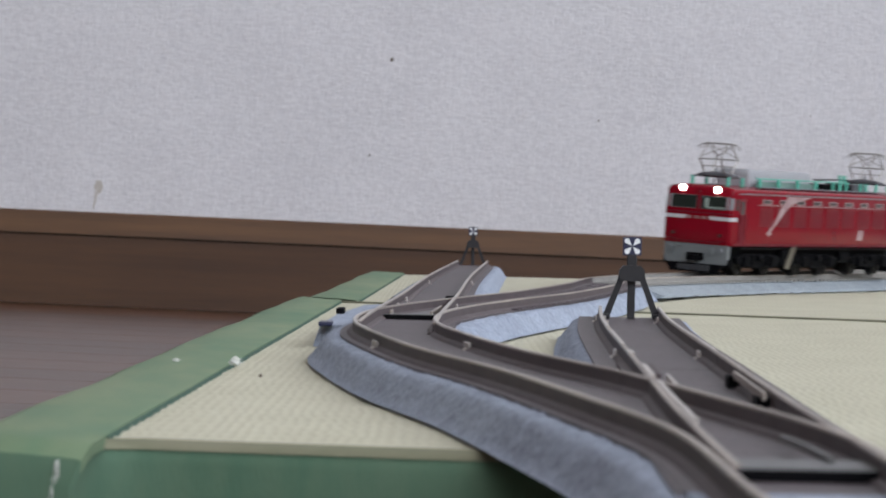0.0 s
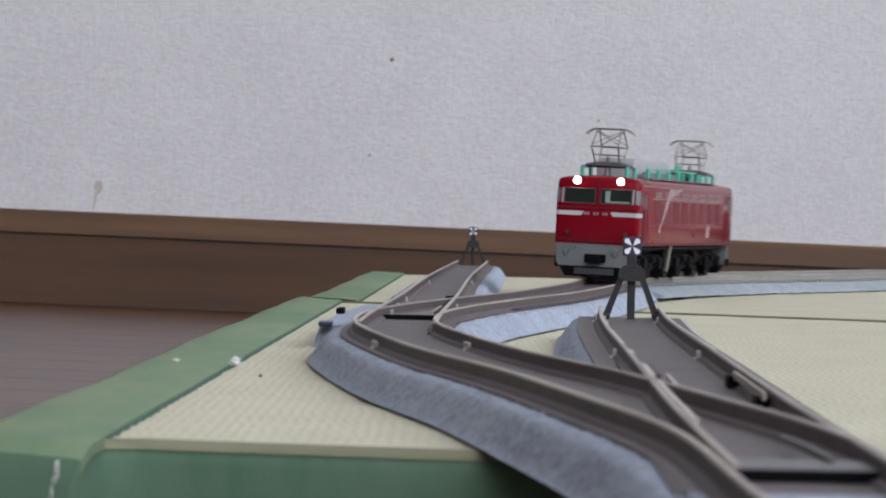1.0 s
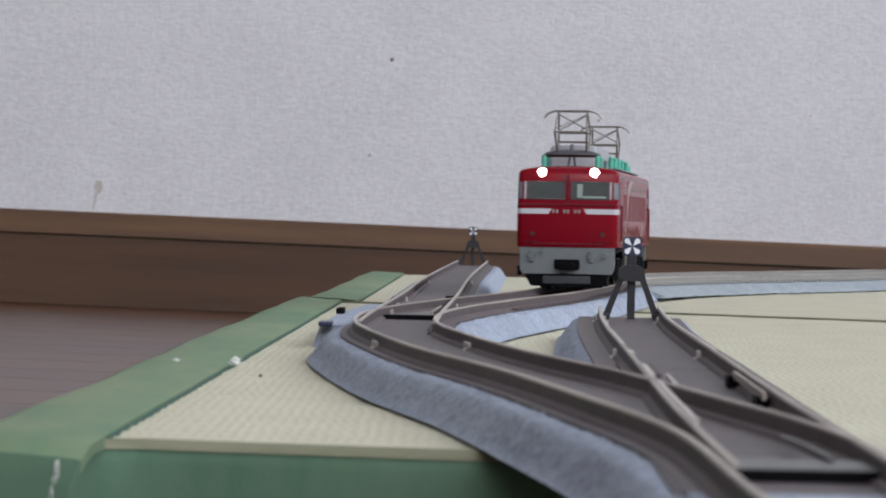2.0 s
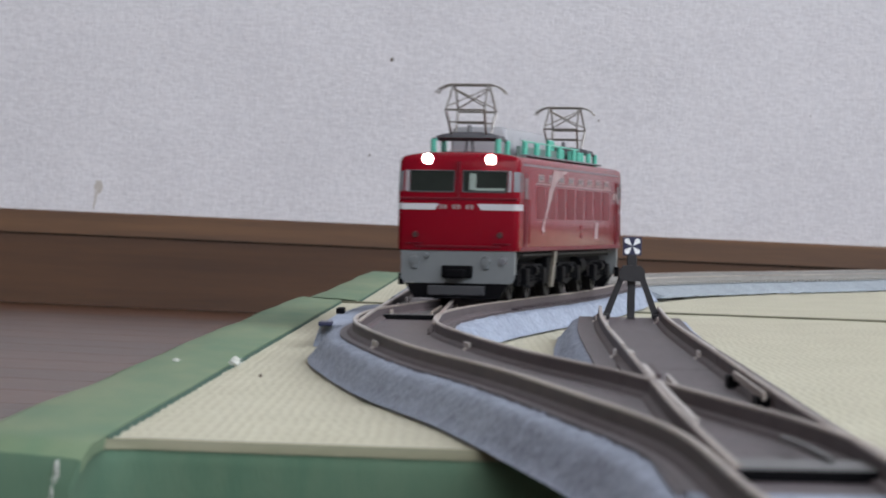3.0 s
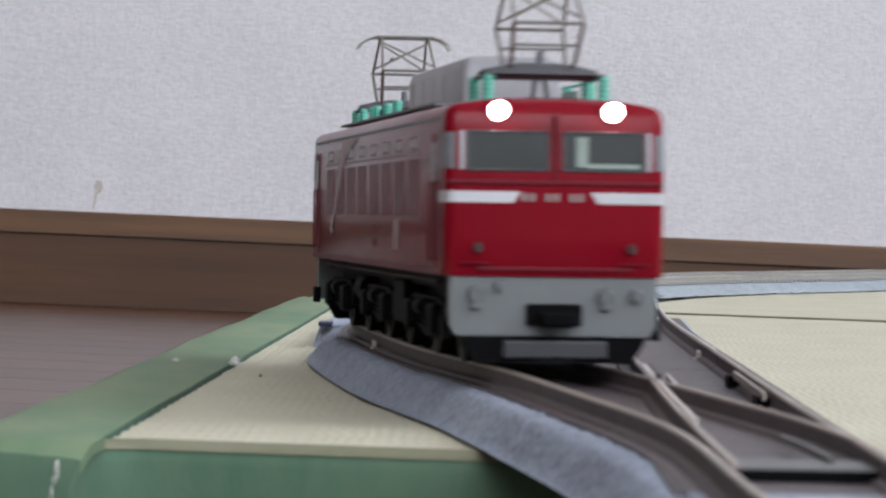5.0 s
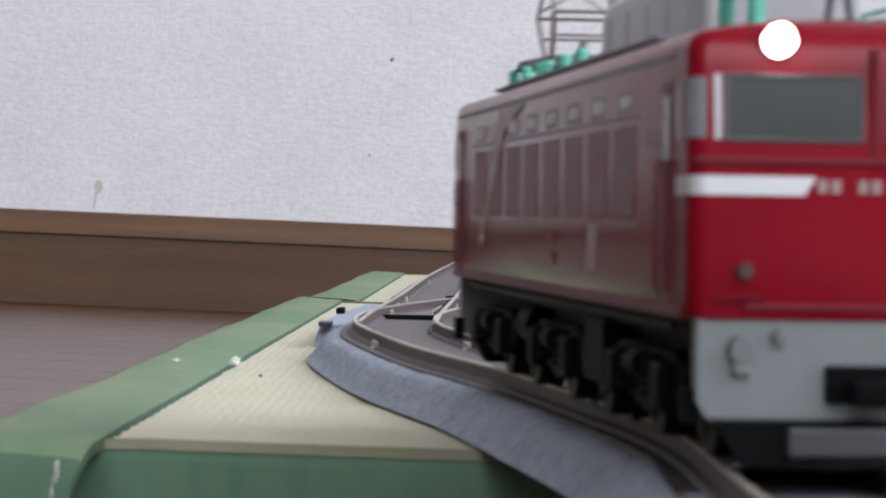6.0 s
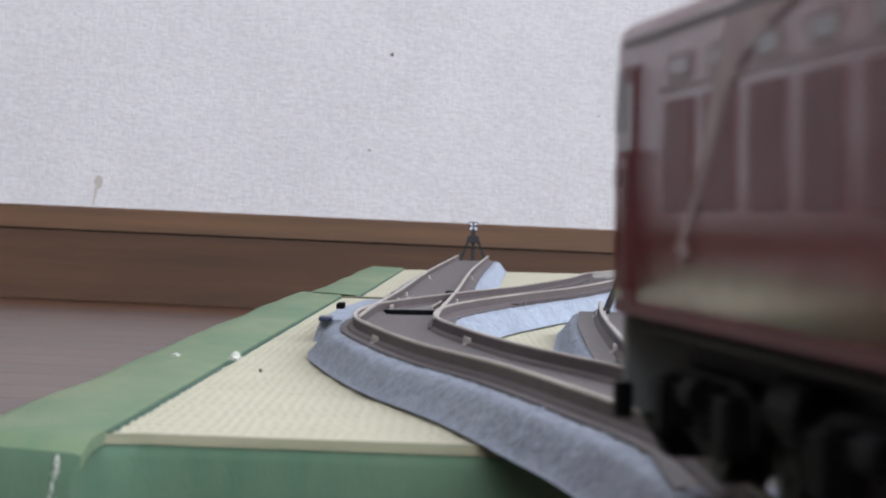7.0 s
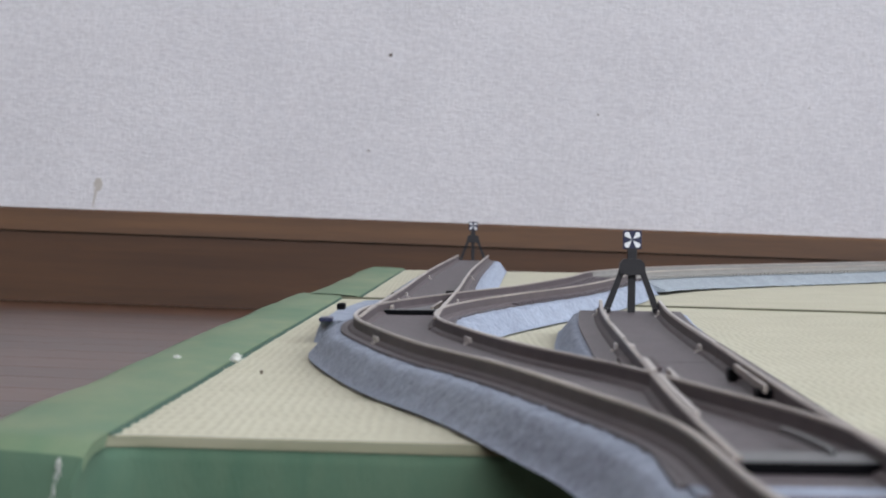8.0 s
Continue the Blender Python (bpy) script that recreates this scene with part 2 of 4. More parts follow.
def part(name, bm, material, parent, label="", smooth=None, at=None):
    ob = new(name, to_mesh(name, bm, material, smooth))
    ob.parent = parent
    if at is not None:
        ob.matrix_basis = at
    if label:
        tagged(ob, label)
    return ob


def piece(name, me, parent, m):
    ob = new(name, me)
    ob.parent = parent
    ob.matrix_basis = m
    return ob


def thing(name, m, label, category, group="", kind=""):
    ob = new(name)
    ob.empty_display_size = 0.01
    ob.matrix_basis = m
    return tagged(ob, label, category, group, kind)


def mm(x, y, z, rz=0.0, ry=0.0):
    return pose(x / 1000, y / 1000, z / 1000, 0, ry, rz)


def solid(name, bm, material, m, label, category="", kind="", smooth=None):
    ob = new(name, to_mesh(name, bm, material, smooth))
    ob.matrix_basis = m
    return tagged(ob, label, category, "", kind)


B0 = bmesh.new

# ---- the room: floor, walls, ceiling, window ----
WALL_Y = 2120.0
X0, X1, Y0, Y1, ZC = -2000.0, 2000.0, -2400.0, WALL_Y, 2400.0
I4 = Matrix.Identity(4)
floor = solid("floor", box(B0(), X0 - 100, X1 + 100, Y0 - 100, Y1 + 100, -60, -12), M_DARK, I4, "dark subfloor under walnut floorboards", "floor", "structure")
solid("ceiling", box(B0(), X0 - 100, X1 + 100, Y0 - 100, Y1 + 100, ZC, ZC + 60), M_PLAIN, I4, "plain white plaster ceiling", "ceiling", "structure")
wall_n = solid("wall_north", box(B0(), X0 - 100, X1 + 100, Y1, Y1 + 100, -12, ZC), M_WALL, I4, "off-white wallpaper with an embossed linen weave", "wall", "structure")
bm = B0()
sx0, sx1, sz0, sz1 = SWIN_X0 * 1000, SWIN_X1 * 1000, SWIN_Z0 * 1000, SWIN_Z1 * 1000
box(bm, X0 - 100, sx0, Y0 - 100, Y0, -12, ZC)
box(bm, sx1, X1 + 100, Y0 - 100, Y0, -12, ZC)
box(bm, sx0, sx1, Y0 - 100, Y0, -12, sz0)
box(bm, sx0, sx1, Y0 - 100, Y0, sz1, ZC)
solid("wall_south", bm, M_PLAIN, I4, "plain white wall with a wide window behind the camera", "wall", "structure")
# Unseen wall, made dark so it throws less light on the loco's left side.
solid("wall_west", box(B0(), X0 - 100, X0, Y0, Y1, -12, ZC), M_DIM, I4, "plain unseen side wall, brown to cut bounce light", "wall", "structure")
bm = B0()
wy0, wy1, wz0, wz1 = WIN_Y0 * 1000, WIN_Y1 * 1000, WIN_Z0 * 1000, WIN_Z1 * 1000
box(bm, X1, X1 + 100, Y0, wy0, -12, ZC)
box(bm, X1, X1 + 100, wy1, Y1, -12, ZC)
box(bm, X1, X1 + 100, wy0, wy1, -12, wz0)
box(bm, X1, X1 + 100, wy0, wy1, wz1, ZC)
solid("wall_east", bm, M_PLAIN, I4, "plain white wall with a wide window opening", "wall", "structure")

bm = B0()
prism(bm, [(WALL_Y - 7, 0.5), (WALL_Y, 0.5), (WALL_Y, 44.5), (WALL_Y - 7, 44.5)], "x", X0, X1)
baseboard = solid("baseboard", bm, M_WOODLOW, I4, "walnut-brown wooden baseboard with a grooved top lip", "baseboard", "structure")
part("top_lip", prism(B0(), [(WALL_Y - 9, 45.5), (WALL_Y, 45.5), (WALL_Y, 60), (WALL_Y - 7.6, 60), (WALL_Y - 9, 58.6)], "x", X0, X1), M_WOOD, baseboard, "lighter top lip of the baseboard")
part("groove", prism(B0(), [(WALL_Y - 5, 44.5), (WALL_Y, 44.5), (WALL_Y, 45.5), (WALL_Y - 5, 45.5)], "x", X0, X1), M_DARK, baseboard, "dark groove")

# floorboards
long_board = to_mesh("floorboard", box(B0(), 0.25, 999.75, 0, 74.4, -12, 0, 0.5), M_FLOOR)
short_board = to_mesh("floorboard", box(B0(), 0.25, 499.75, 0, 74.4, -12, 0, 0.5), M_FLOOR)
for r in range(60):
    y = WALL_Y - 75 * (r + 1)
    runs = [(X0 + 1000 * c, long_board) for c in range(4)] if r % 2 else [(X0, short_board)] + [(X0 + 500 + 1000 * c, long_board) for c in range(3)] + [(X1 - 500, short_board)]
    for x, me in runs:
        piece("floorboard", me, floor, mm(x, y, 0))

# specks and the drip stain on the wallpaper
def blot(w, h, seed, n=12):
    rnd = random.Random(seed)
    return [(w * (0.75 + 0.35 * rnd.random()) * math.cos(2 * math.pi * i / n), h * (0.75 + 0.35 * rnd.random()) * math.sin(2 * math.pi * i / n)) for i in range(n)]


for x, z, w, h, s in ((-37.2, 165, 1.3, 1.3, 1), (95.8, 132, 0.6, 0.7, 2), (-48.9, 103.8, 0.7, 0.7, 3), (230, 141, 0.45, 0.7, 4)):
    solid("wall_speck", prism(B0(), blot(w, h, s), "y", -0.35, 0), M_SPECK, mm(x, WALL_Y - 0.02, z), "small dark speck on the wallpaper", "stain")
bm = B0()
prism(bm, blot(3.0, 4.6, 9), "y", -0.3, 0)
prism(bm, [(-2.2, -3.0), (-0.2, -4.0), (-1.3, -9.0), (-2.6, -15.0), (-3.4, -15.0), (-2.4, -8.0)], "y", -0.25, 0)
solid("wall_stain", bm, M_STAIN, mm(-220, WALL_Y - 0.02, 76.5), "pale brown drip stain on the wallpaper", "stain")

# ---- the two tatami mats ----
MAT_Z = -5.2


def floor_under(x, y):
    """Height of the floor at board place (x, y), in board millimetres."""
    p = BOARD @ Vector((x / 1000, y / 1000, 0))
    return -p.z * 1000


def tatami(label, xa, xb, y_front, y_back, lean, skew, skew_back, cloth_w, front_cloth):
    """A mat with a ribbed straw face, cloth borders that wrap over its long side, and a thick core."""
    def P(u, y):
        return u + lean * (y - y_front), y + (skew + (skew_back - skew) * (y - y_front) / (y_back - y_front)) * u
    root = thing("tatami_mat", BOARD @ mm(0, 0, MAT_Z), label, "tatami mat", "tatami mats")
    xi = xa + cloth_w
    # ribbed face
    step, rib = 0.9, 6.3
    ys = np.arange(y_front + 1.2, y_back - 0.5, step)
    us = np.concatenate([np.linspace(xi - 0.6, xi + 8, 8), np.linspace(xi + 10, 150, 22), np.linspace(170, xb, 12)])
    bm = B0()
    grid = []
    for y in ys:
        groove = (0.5 + 0.5 * math.cos(2 * math.pi * y / rib)) ** 2
        line = []
        for u in us:
            px, py = P(u, y)
            line.append(bm.verts.new((px, py + 0.5 * noise.noise((px * 0.05, py * 0.02, 1)), -(0.05 + 0.32 * math.exp(-(u - xi) / 1.8)) * groove + 0.12 * noise.noise((px * 0.09, py * 0.09, 0)))))
        grid.append(line)
    for a, b in zip(grid, grid[1:]):
        for i in range(len(us) - 1):
            bm.faces.new((a[i], a[i + 1], b[i + 1], b[i]))
    part("woven_face", bm, M_TATAMI, root, "pale straw woven face with fine ribs", smooth=60)
    # core
    bm = B0()
    low, top = [], []
    for u, y in ((xa + 0.8, y_front + 0.8), (xb, y_front + 0.8), (xb, y_back - 0.8), (xa + 0.8, y_back - 0.8)):
        px, py = P(u, y)
        low.append(bm.verts.new((px, py, floor_under(px, py) - MAT_Z + 0.2)))
        top.append(bm.verts.new((px, py, -0.75)))
    bm.faces.new(low[::-1])
    bm.faces.new(top)
    for i in range(4):
        bm.faces.new((low[i], low[(i + 1) % 4], top[(i + 1) % 4], top[i]))
    part("core", bm, M_DARK, root)
    # side border: a strip of cloth folded over the edge, slightly puffed and wavy
    rings = []
    head = 12.0 if front_cloth else 0.0
    starts = [(-head - 0.6, -9.0), (-head - 0.5, -3.0), (-head + 0.2, -1.2), (-head + 1.6, -0.3), (-head + 4.0, 0.0)] + [(0.0, 0.0)]
    stations = [(y_front + a, b) for a, b in starts] + [(y_front + (y_back - y_front) * k / 45, 0.0) for k in range(1, 46)]
    for k, (y, dip) in enumerate(stations):
        pull = 0.3 * max(0, 1 - (len(stations) - 1 - k) / 3.0) ** 2
        wob = 0.35 * noise.noise((y * 0.02, 3.3, xa))
        xe = xi - 1.3 * min(1.0, -dip / 3.0)
        prof = [(xe, -0.7), (xe + 0.12, 0.42 + wob * 0.3), (xe - 0.5, 0.55 + wob * 0.3), (xa + cloth_w * 0.55, 0.8 + wob), (xa + 2.6, 0.95 + wob), (xa + 1.0, 0.35 + wob), (xa, -1.2), (xa - 0.25 + wob, -9)]
        ring = []
        for u, z in prof:
            px, py = P(u + (pull if u < xa + 3 else 0), y)
            ring.append((px, py, z + dip - pull * 0.5 * (u < xi - 1)))
        px, py = P(xa + pull, y)
        ring.append((px, py, floor_under(px, py) - MAT_Z + 0.2))
        rings.append(ring)
    fold = 2 if front_cloth else 0
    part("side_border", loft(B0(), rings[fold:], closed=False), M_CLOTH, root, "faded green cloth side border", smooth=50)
    # the downturned fold takes the cloth with shade painted into its colour
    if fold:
        part("border_fold", loft(B0(), rings[:fold + 1], closed=False), M_CLOTHSHADE, root, "less faded green cloth folded over the corner, shade painted in", smooth=50)
    # dark cord added along the seam to paint the shade under the cloth edge
    seam = B0()
    for k in range(24):
        ya, yb = (y_front + (y_back - y_front) * j / 24 for j in (k, k + 1))
        tube(seam, (*P(xi + 0.1, ya), 0.0), (*P(xi + 0.1, yb), 0.0), 0.3, 6)
    part("edge_shade_cord", seam, M_EDGESHADE, root, "dark green line painting the shade under the border edge")
    # front border, its cloth coloured darker as shade on the front face
    if front_cloth:
        rings = []
        for k in range(60):
            u = xi - 4.0 + (xb - xi) * (k / 59) ** 1.6
            wob = 0.2 * noise.noise((u * 0.05, 9.1, 0))
            yf = y_front - 9.0 * min(1.0, max(0.0, (xi + 1.0 - u) / 4.5)) ** 1.5
            ring = [(*P(u, y_front + 2.6), -0.25), (*P(u, yf + 1.2), 0.05 + wob * 0.3), (*P(u, yf + 0.2), -0.5), (*P(u, yf - 0.3), -1.8), (*P(u, yf - 0.5 + wob), -8),
                    (*P(u, yf - 0.2), floor_under(*P(u, yf)) - MAT_Z + 0.2)]
            rings.append(ring)
        part("front_border", loft(B0(), rings, closed=False), M_CLOTHSHADE, root, "less faded green cloth over the front edge, shade painted in", smooth=50)
        strip = [[(x, y, z + 0.06) for x, y, z in (r[0], r[1])] + [(r[2][0], r[2][1] - 0.06, r[2][2] + 0.05), (r[2][0], r[2][1] - 0.25, r[2][2] - 0.16)] for r in rings[1:]]
        part("worn_edge", loft(B0(), strip, closed=False), M_WORN, root, "worn beige front edge", smooth=50)
        px, py = P(xi - 3.1, y_front - head)
        bm = B0()
        rnd = random.Random(4)
        for bx, bz, br in ((0.95, -1.0, 0.2), (0.9, -1.6, 0.16), (0.8, -2.9, 0.24), (0.7, -3.6, 0.2)):
            ball = bmesh.ops.create_icosphere(bm, subdivisions=2, radius=br)
            for v in ball["verts"]:
                v.co = Vector((v.co.x * 0.6, v.co.y * 0.5, v.co.z * 1.3)) + 0.3 * br * noise.noise_vector(v.co * 5.0 + Vector((bx, bz, 0))) + Vector((px + bx, py - 0.5, bz))
        for k in range(34):
            x0, z0 = px + 0.95 + rnd.uniform(-0.2, 0.2) - 0.012 * k, -0.9 - k * 0.09
            tube(bm, (x0, py - 0.3 + rnd.uniform(-0.5, 0.3), z0), (x0 + rnd.uniform(-0.14, 0.14), py - 0.7, z0 - rnd.uniform(0.1, 0.4)), 0.05, 4)
        part("frayed_edge", bm, M_FRAY, root, "pale frayed threads at the corner")
    return root


near_mat = tatami("straw tatami mat with faded green cloth borders", -37.0, 780, 252.0, 677.0, 0.0115, -0.22, -0.62, 11.2, True)
tatami("second straw tatami mat with a green border against the first", -29.5, 780, 677.3, 1052.0, 0.014, -0.62, -0.22, 12.0, False)
bm = B0()
prism(bm, [(-22, 688.4), (780, 191.0), (780, 194.8), (-22, 692.2)], "z", -0.5, 0.35)
part("rear_border", bm, M_SEAMPALE, near_mat, "thin faded cloth edge at the seam")
# Unseen mat, added to carry the track and keep the gap behind it dark.
tatami("unseen straw mat added under the track in front", 4.0, 780, -520.0, 196.0, 0.0, 0.0, 0.0, 11.0, False)


def lint(x, y, size, seed):
    rnd = random.Random(seed)
    bm = B0()
    for k in range(26):
        a = Vector((rnd.uniform(-1, 1), rnd.uniform(-1, 1), rnd.uniform(0.0, 0.9))) * size * 0.5
        tube(bm, a, a + Vector((rnd.uniform(-1, 1), rnd.uniform(-1, 1), rnd.uniform(-0.3, 0.4))) * size * 0.6, 0.09, 4)
    m = bmesh.ops.create_icosphere(bm, subdivisions=2, radius=size * 0.52)
    for v in m["verts"]:
        v.co += Vector((0, 0, size * 0.3)) + 0.25 * size * noise.noise_vector(v.co * 2.1 / size)
    solid("lint_tuft", bm, M_FRAY, BOARD @ mm(x, y, MAT_Z + 0.75), "small white tuft of lint on the green border", "lint")


lint(-23.2, 376, 1.0, 5)
lint(-30.1, 379, 0.55, 6)
bm = bmesh.new()
bmesh.ops.create_icosphere(bm, subdivisions=1, radius=0.22)
solid("crumb", bm, M_SPECK, BOARD @ mm(-19.6, 363, MAT_Z + 0.15), "tiny dark crumb on the straw mat", "crumb")

# ---- track geometry ----
PATH = [(62, -400), (60, -160), (52, -60), (41.4, 0), (28.3, 60), (22.2, 105), (19.84, 150), (19.2, 200), (15.05, 240), (9.86, 280), (3.07, 320), (-1.83, 360), (-5.39, 400), (-5.2, 440),
        (-1.33, 480), (6.86, 530), (19.67, 600), (30.66, 680), (40.05, 760), (64.85, 840), (105.35, 920), (134.0, 980), (185, 1030), (260, 1060), (340, 1065)]


def curve_through(points, n=24):
    pts = [Vector(p) for p in points]
    pts = [2 * pts[0] - pts[1], *pts, 2 * pts[-1] - pts[-2]]
    out = []
    for i in range(1, len(pts) - 2):
        a, b, c, d = pts[i - 1:i + 3]
        for k in range(n):
            t = k / n
            out.append(0.5 * ((2 * b) + (c - a) * t + (2 * a - 5 * b + 4 * c - d) * t * t + (3 * b - a - 3 * c + d) * t ** 3))
    return out + [pts[-2]]


MAIN = curve_through(PATH)
BRANCH = curve_through([(19.6, 150), (20.5, 230), (22.3, 310), (25.0, 425), (28.0, 498)])
SIDING = curve_through([(-5.4, 405), (-4.6, 450), (-2.0, 560), (2.0, 760), (9.4, 1036)])
MAIN_S = np.concatenate([[0], np.cumsum([(b - a).length for a, b in zip(MAIN, MAIN[1:])])])
MAIN_X, MAIN_Y = np.array([p.x for p in MAIN]), np.array([p.y for p in MAIN])
S_ZERO = float(np.interp(0, MAIN_Y, MAIN_S))


def cant_at(y):
    """Inward lean of the rear curve, in radians."""
    return radians(3.6) * min(1, max(0, (y - 725) / 115))


def along(line, y):
    """The place on a line at distance y, and its turn in degrees."""
    k = min(max(int(np.searchsorted([p.y for p in line], y)), 1), len(line) - 1)
    a, b = line[k - 1], line[k]
    f = (y - a.y) / (b.y - a.y)

    def way(i):
        return (line[min(i + 1, len(line) - 1)] - line[max(i - 1, 0)]).normalized()
    t = way(k - 1).lerp(way(k), min(1, max(0, f)))
    return a.lerp(b, f), math.degrees(math.atan2(t.y, t.x)) - 90


def swept(bm, line, profile, y0, y1, cant=False, rough=0.0):
    """A cross-section of (offset to the left, height) carried along a line between two distances y."""
    ys = [y0] + [p.y for p in line if y0 + 0.3 < p.y < y1 - 0.3] + [y1]
    if rough:
        ys = list(np.linspace(y0, y1, max(2, int((y1 - y0) / 1.3))))
    rings = []
    for y in ys:
        here, turn = along(line, y)
        n = Vector((-math.cos(radians(turn)), -math.sin(radians(turn))))
        c = cant_at(y) if cant else 0
        ring = []
        for v, z in profile:
            q = here + n * (v * math.cos(c) - z * math.sin(c))
            p = Vector((q.x, q.y, z * math.cos(c) + v * math.sin(c)))
            if rough and z > MAT_Z + 0.8:
                p += rough * noise.noise_vector(p * 0.9) + 0.6 * rough * noise.noise_vector(p * 2.3)
            ring.append(p)
        rings.append(ring)
    return loft(bm, rings)


def bed_profile(dz=0.0, wl=10.6, wr=10.6, lift=0.0):
    """A moulded bed on a set-back foot, so that its rim stands a little clear of the mat."""
    gap = 0.0 if lift else 0.32
    zr, zl = MAT_Z + lift + gap, MAT_Z - 0.6 * lift + gap
    right = [(-wr + 0.4 + (wr - 8.8) * k / 4, zr + 0.5 - gap + (-2.3 + dz - zr - 0.5 + gap) * k / 4) for k in range(1, 5)]
    left = [(wl - 0.4 - (wl - 8.8) * k / 4, zl + 0.5 - gap + (-2.3 + dz - zl - 0.5 + gap) * k / 4) for k in range(4, 0, -1)]
    rim = [(-wr, zr), (-wr + 0.4, zr + 0.5 - gap), *right, (-7.8, -1.95 + dz), (-7.1, -1.83 + dz), (7.1, -1.83 + dz), (7.8, -1.95 + dz), *left, (wl - 0.4, zl + 0.5 - gap), (wl, zl)]
    foot = [(wl - 1.5, zl), (wl - 1.6, zl - gap), (-wr + 1.6, zr - gap), (-wr + 1.5, zr)] if gap else []
    return rim + foot


def rect(v0, v1, z0, z1):
    return [(v0, z0), (v1, z0), (v1, z1), (v0, z1)]


def rail_head(v, dz):
    return [(v - 0.26, -0.22 + dz), (v + 0.26, -0.22 + dz), (v + 0.26, -0.09 + dz), (v + 0.19, dz), (v - 0.19, dz), (v - 0.26, -0.09 + dz)]


GAUGE, SPUR = 4.95, 4.62


SLEEPER = to_mesh("sleeper", box(B0(), -7.0, 7.0, -0.75, 0.75, -1.62, -1.32), M_BROWN)
SLEEPER_GREY = to_mesh("sleeper", box(B0(), -7.6, 7.6, -0.8, 0.8, -1.62, -1.2), M_SLEEPGREY)


def lay(root, line, y0, y1, dz=0.0, cant=False, sleepers=True, wl=10.6, wr=10.6, pitch=3.0, grey=False, half=GAUGE, plate=6.75, plate_mat=None, bare=1.0):
    """Ballast bed, sleeper plate, two rails with their webs, sleepers and rail chairs between two distances."""
    part("ballast_bed", swept(B0(), line, bed_profile(dz, wl, wr, 1.05 if grey else 0.0), y0, y1, cant, 0.2), M_BEDOLD if grey else M_BED, root, "weathered grey ballast bed" if grey else "grey moulded ballast bed", smooth=60)
    part("sleeper_plate", swept(B0(), line, rect(-plate, plate, -2.0 + dz, -1.6 + dz), y0, y1, cant), plate_mat or (M_BEDOLD if grey else M_BROWN), root, "grey ballast top" if grey or plate_mat else "brown plastic sleeper plate")
    for v in (-half, half):
        rail = part("rail", swept(B0(), line, rail_head(v, dz), y0, y1, cant), M_RAIL, root, "tarnished nickel rail", smooth=35)
        part("rail_web", swept(B0(), line, [(v - 0.95, -1.62 + dz), (v + 0.95, -1.62 + dz), (v + 0.75, -1.35 + dz), (v + 0.3, -1.15 + dz), (v + 0.24, -0.22 + dz), (v - 0.24, -0.22 + dz), (v - 0.3, -1.15 + dz), (v - 0.75, -1.35 + dz)],
                               y0, y1, cant), M_SLEEPGREY if grey else M_WEB, rail, "pale rail web" if grey else "brown-painted rail web")
    if sleepers:
        y = y0 + 1.2
        while y < y1 - bare:
            q, rz = along(line, y)
            c = math.degrees(cant_at(y)) if cant else 0
            piece("sleeper", SLEEPER_GREY if grey else SLEEPER, root, mm(q.x, q.y, dz, rz, c))
            y += pitch * math.cos(radians(rz))


def joiners(root, line, y, dz=0.0, half=GAUGE):
    q, rz = along(line, y)
    for v in (-half, half):
        bm = B0()
        for s in (-0.62, 0.62):
            box(bm, v + s - 0.14, v + s + 0.14, -2.6, 2.6, -1.5, -0.75, 0.08)
        box(bm, v - 1.2, v + 1.2, -1.3, -0.6, -1.6, -1.35)
        part("rail_joiner", bm, M_CLIP, root, "bright metal rail joiner", at=mm(q.x, q.y, dz, rz))


R0 = BOARD
T_GROUP = "model railway track pieces"
straight = thing("straight_track", R0, "straight model track with brown sleepers on grey bed", "track", T_GROUP)
lay(straight, MAIN, -390, 173, plate_mat=M_BED, bare=9.0)
near_turnout = thing("turnout_track", R0, "model railway turnout with brown plate and grey bed", "track", T_GROUP)
lay(near_turnout, MAIN, 173, 326, sleepers=False)
lay(near_turnout, BRANCH, 173.3, 321.6, dz=-0.06, sleepers=False, half=4.35, plate=7.5)
left_turnout = thing("turnout_track", R0, "model railway turnout at the mat edge, brown plate", "track", T_GROUP)
lay(left_turnout, MAIN, 326, 520, sleepers=False)
lay(left_turnout, SIDING, 402, 545, dz=-0.06, sleepers=False, half=SPUR)
curve_a = thing("curved_track", R0, "curved model track with brown sleepers", "track", T_GROUP)
lay(curve_a, MAIN, 520, 752, cant=True)
curve_b = thing("curved_track", R0, "canted curved model track, grey bed turned to view", "track", T_GROUP)
lay(curve_b, MAIN, 752, 905, cant=True, wl=12.4, wr=12.0, grey=True)
curve_c = thing("curved_track", R0, "canted curved model track running out of sight", "track", T_GROUP)
lay(curve_c, MAIN, 905, 1064, cant=True, wl=12.4, wr=12.0, grey=True)
near_end = thing("dead_end_track", R0, "short dead-end model track with worn rails", "track", T_GROUP)
lay(near_end, BRANCH, 322, 497, dz=-0.06, sleepers=False, half=4.35, plate=7.5)
far_end = thing("dead_end_track", R0, "long dead-end model track at the mat border", "track", T_GROUP)
lay(far_end, SIDING, 545, 1035, dz=-0.06, sleepers=False, half=SPUR)
joiners(near_turnout, BRANCH, 347, -0.06, 4.35)
joiners(left_turnout, MAIN, 357)
joiners(left_turnout, SIDING, 520, -0.06, SPUR)
joiners(far_end, SIDING, 560, -0.06, SPUR)
joiners(far_end, SIDING, 720, -0.06, SPUR)
joiners(near_end, BRANCH, 470, -0.06, 4.35)


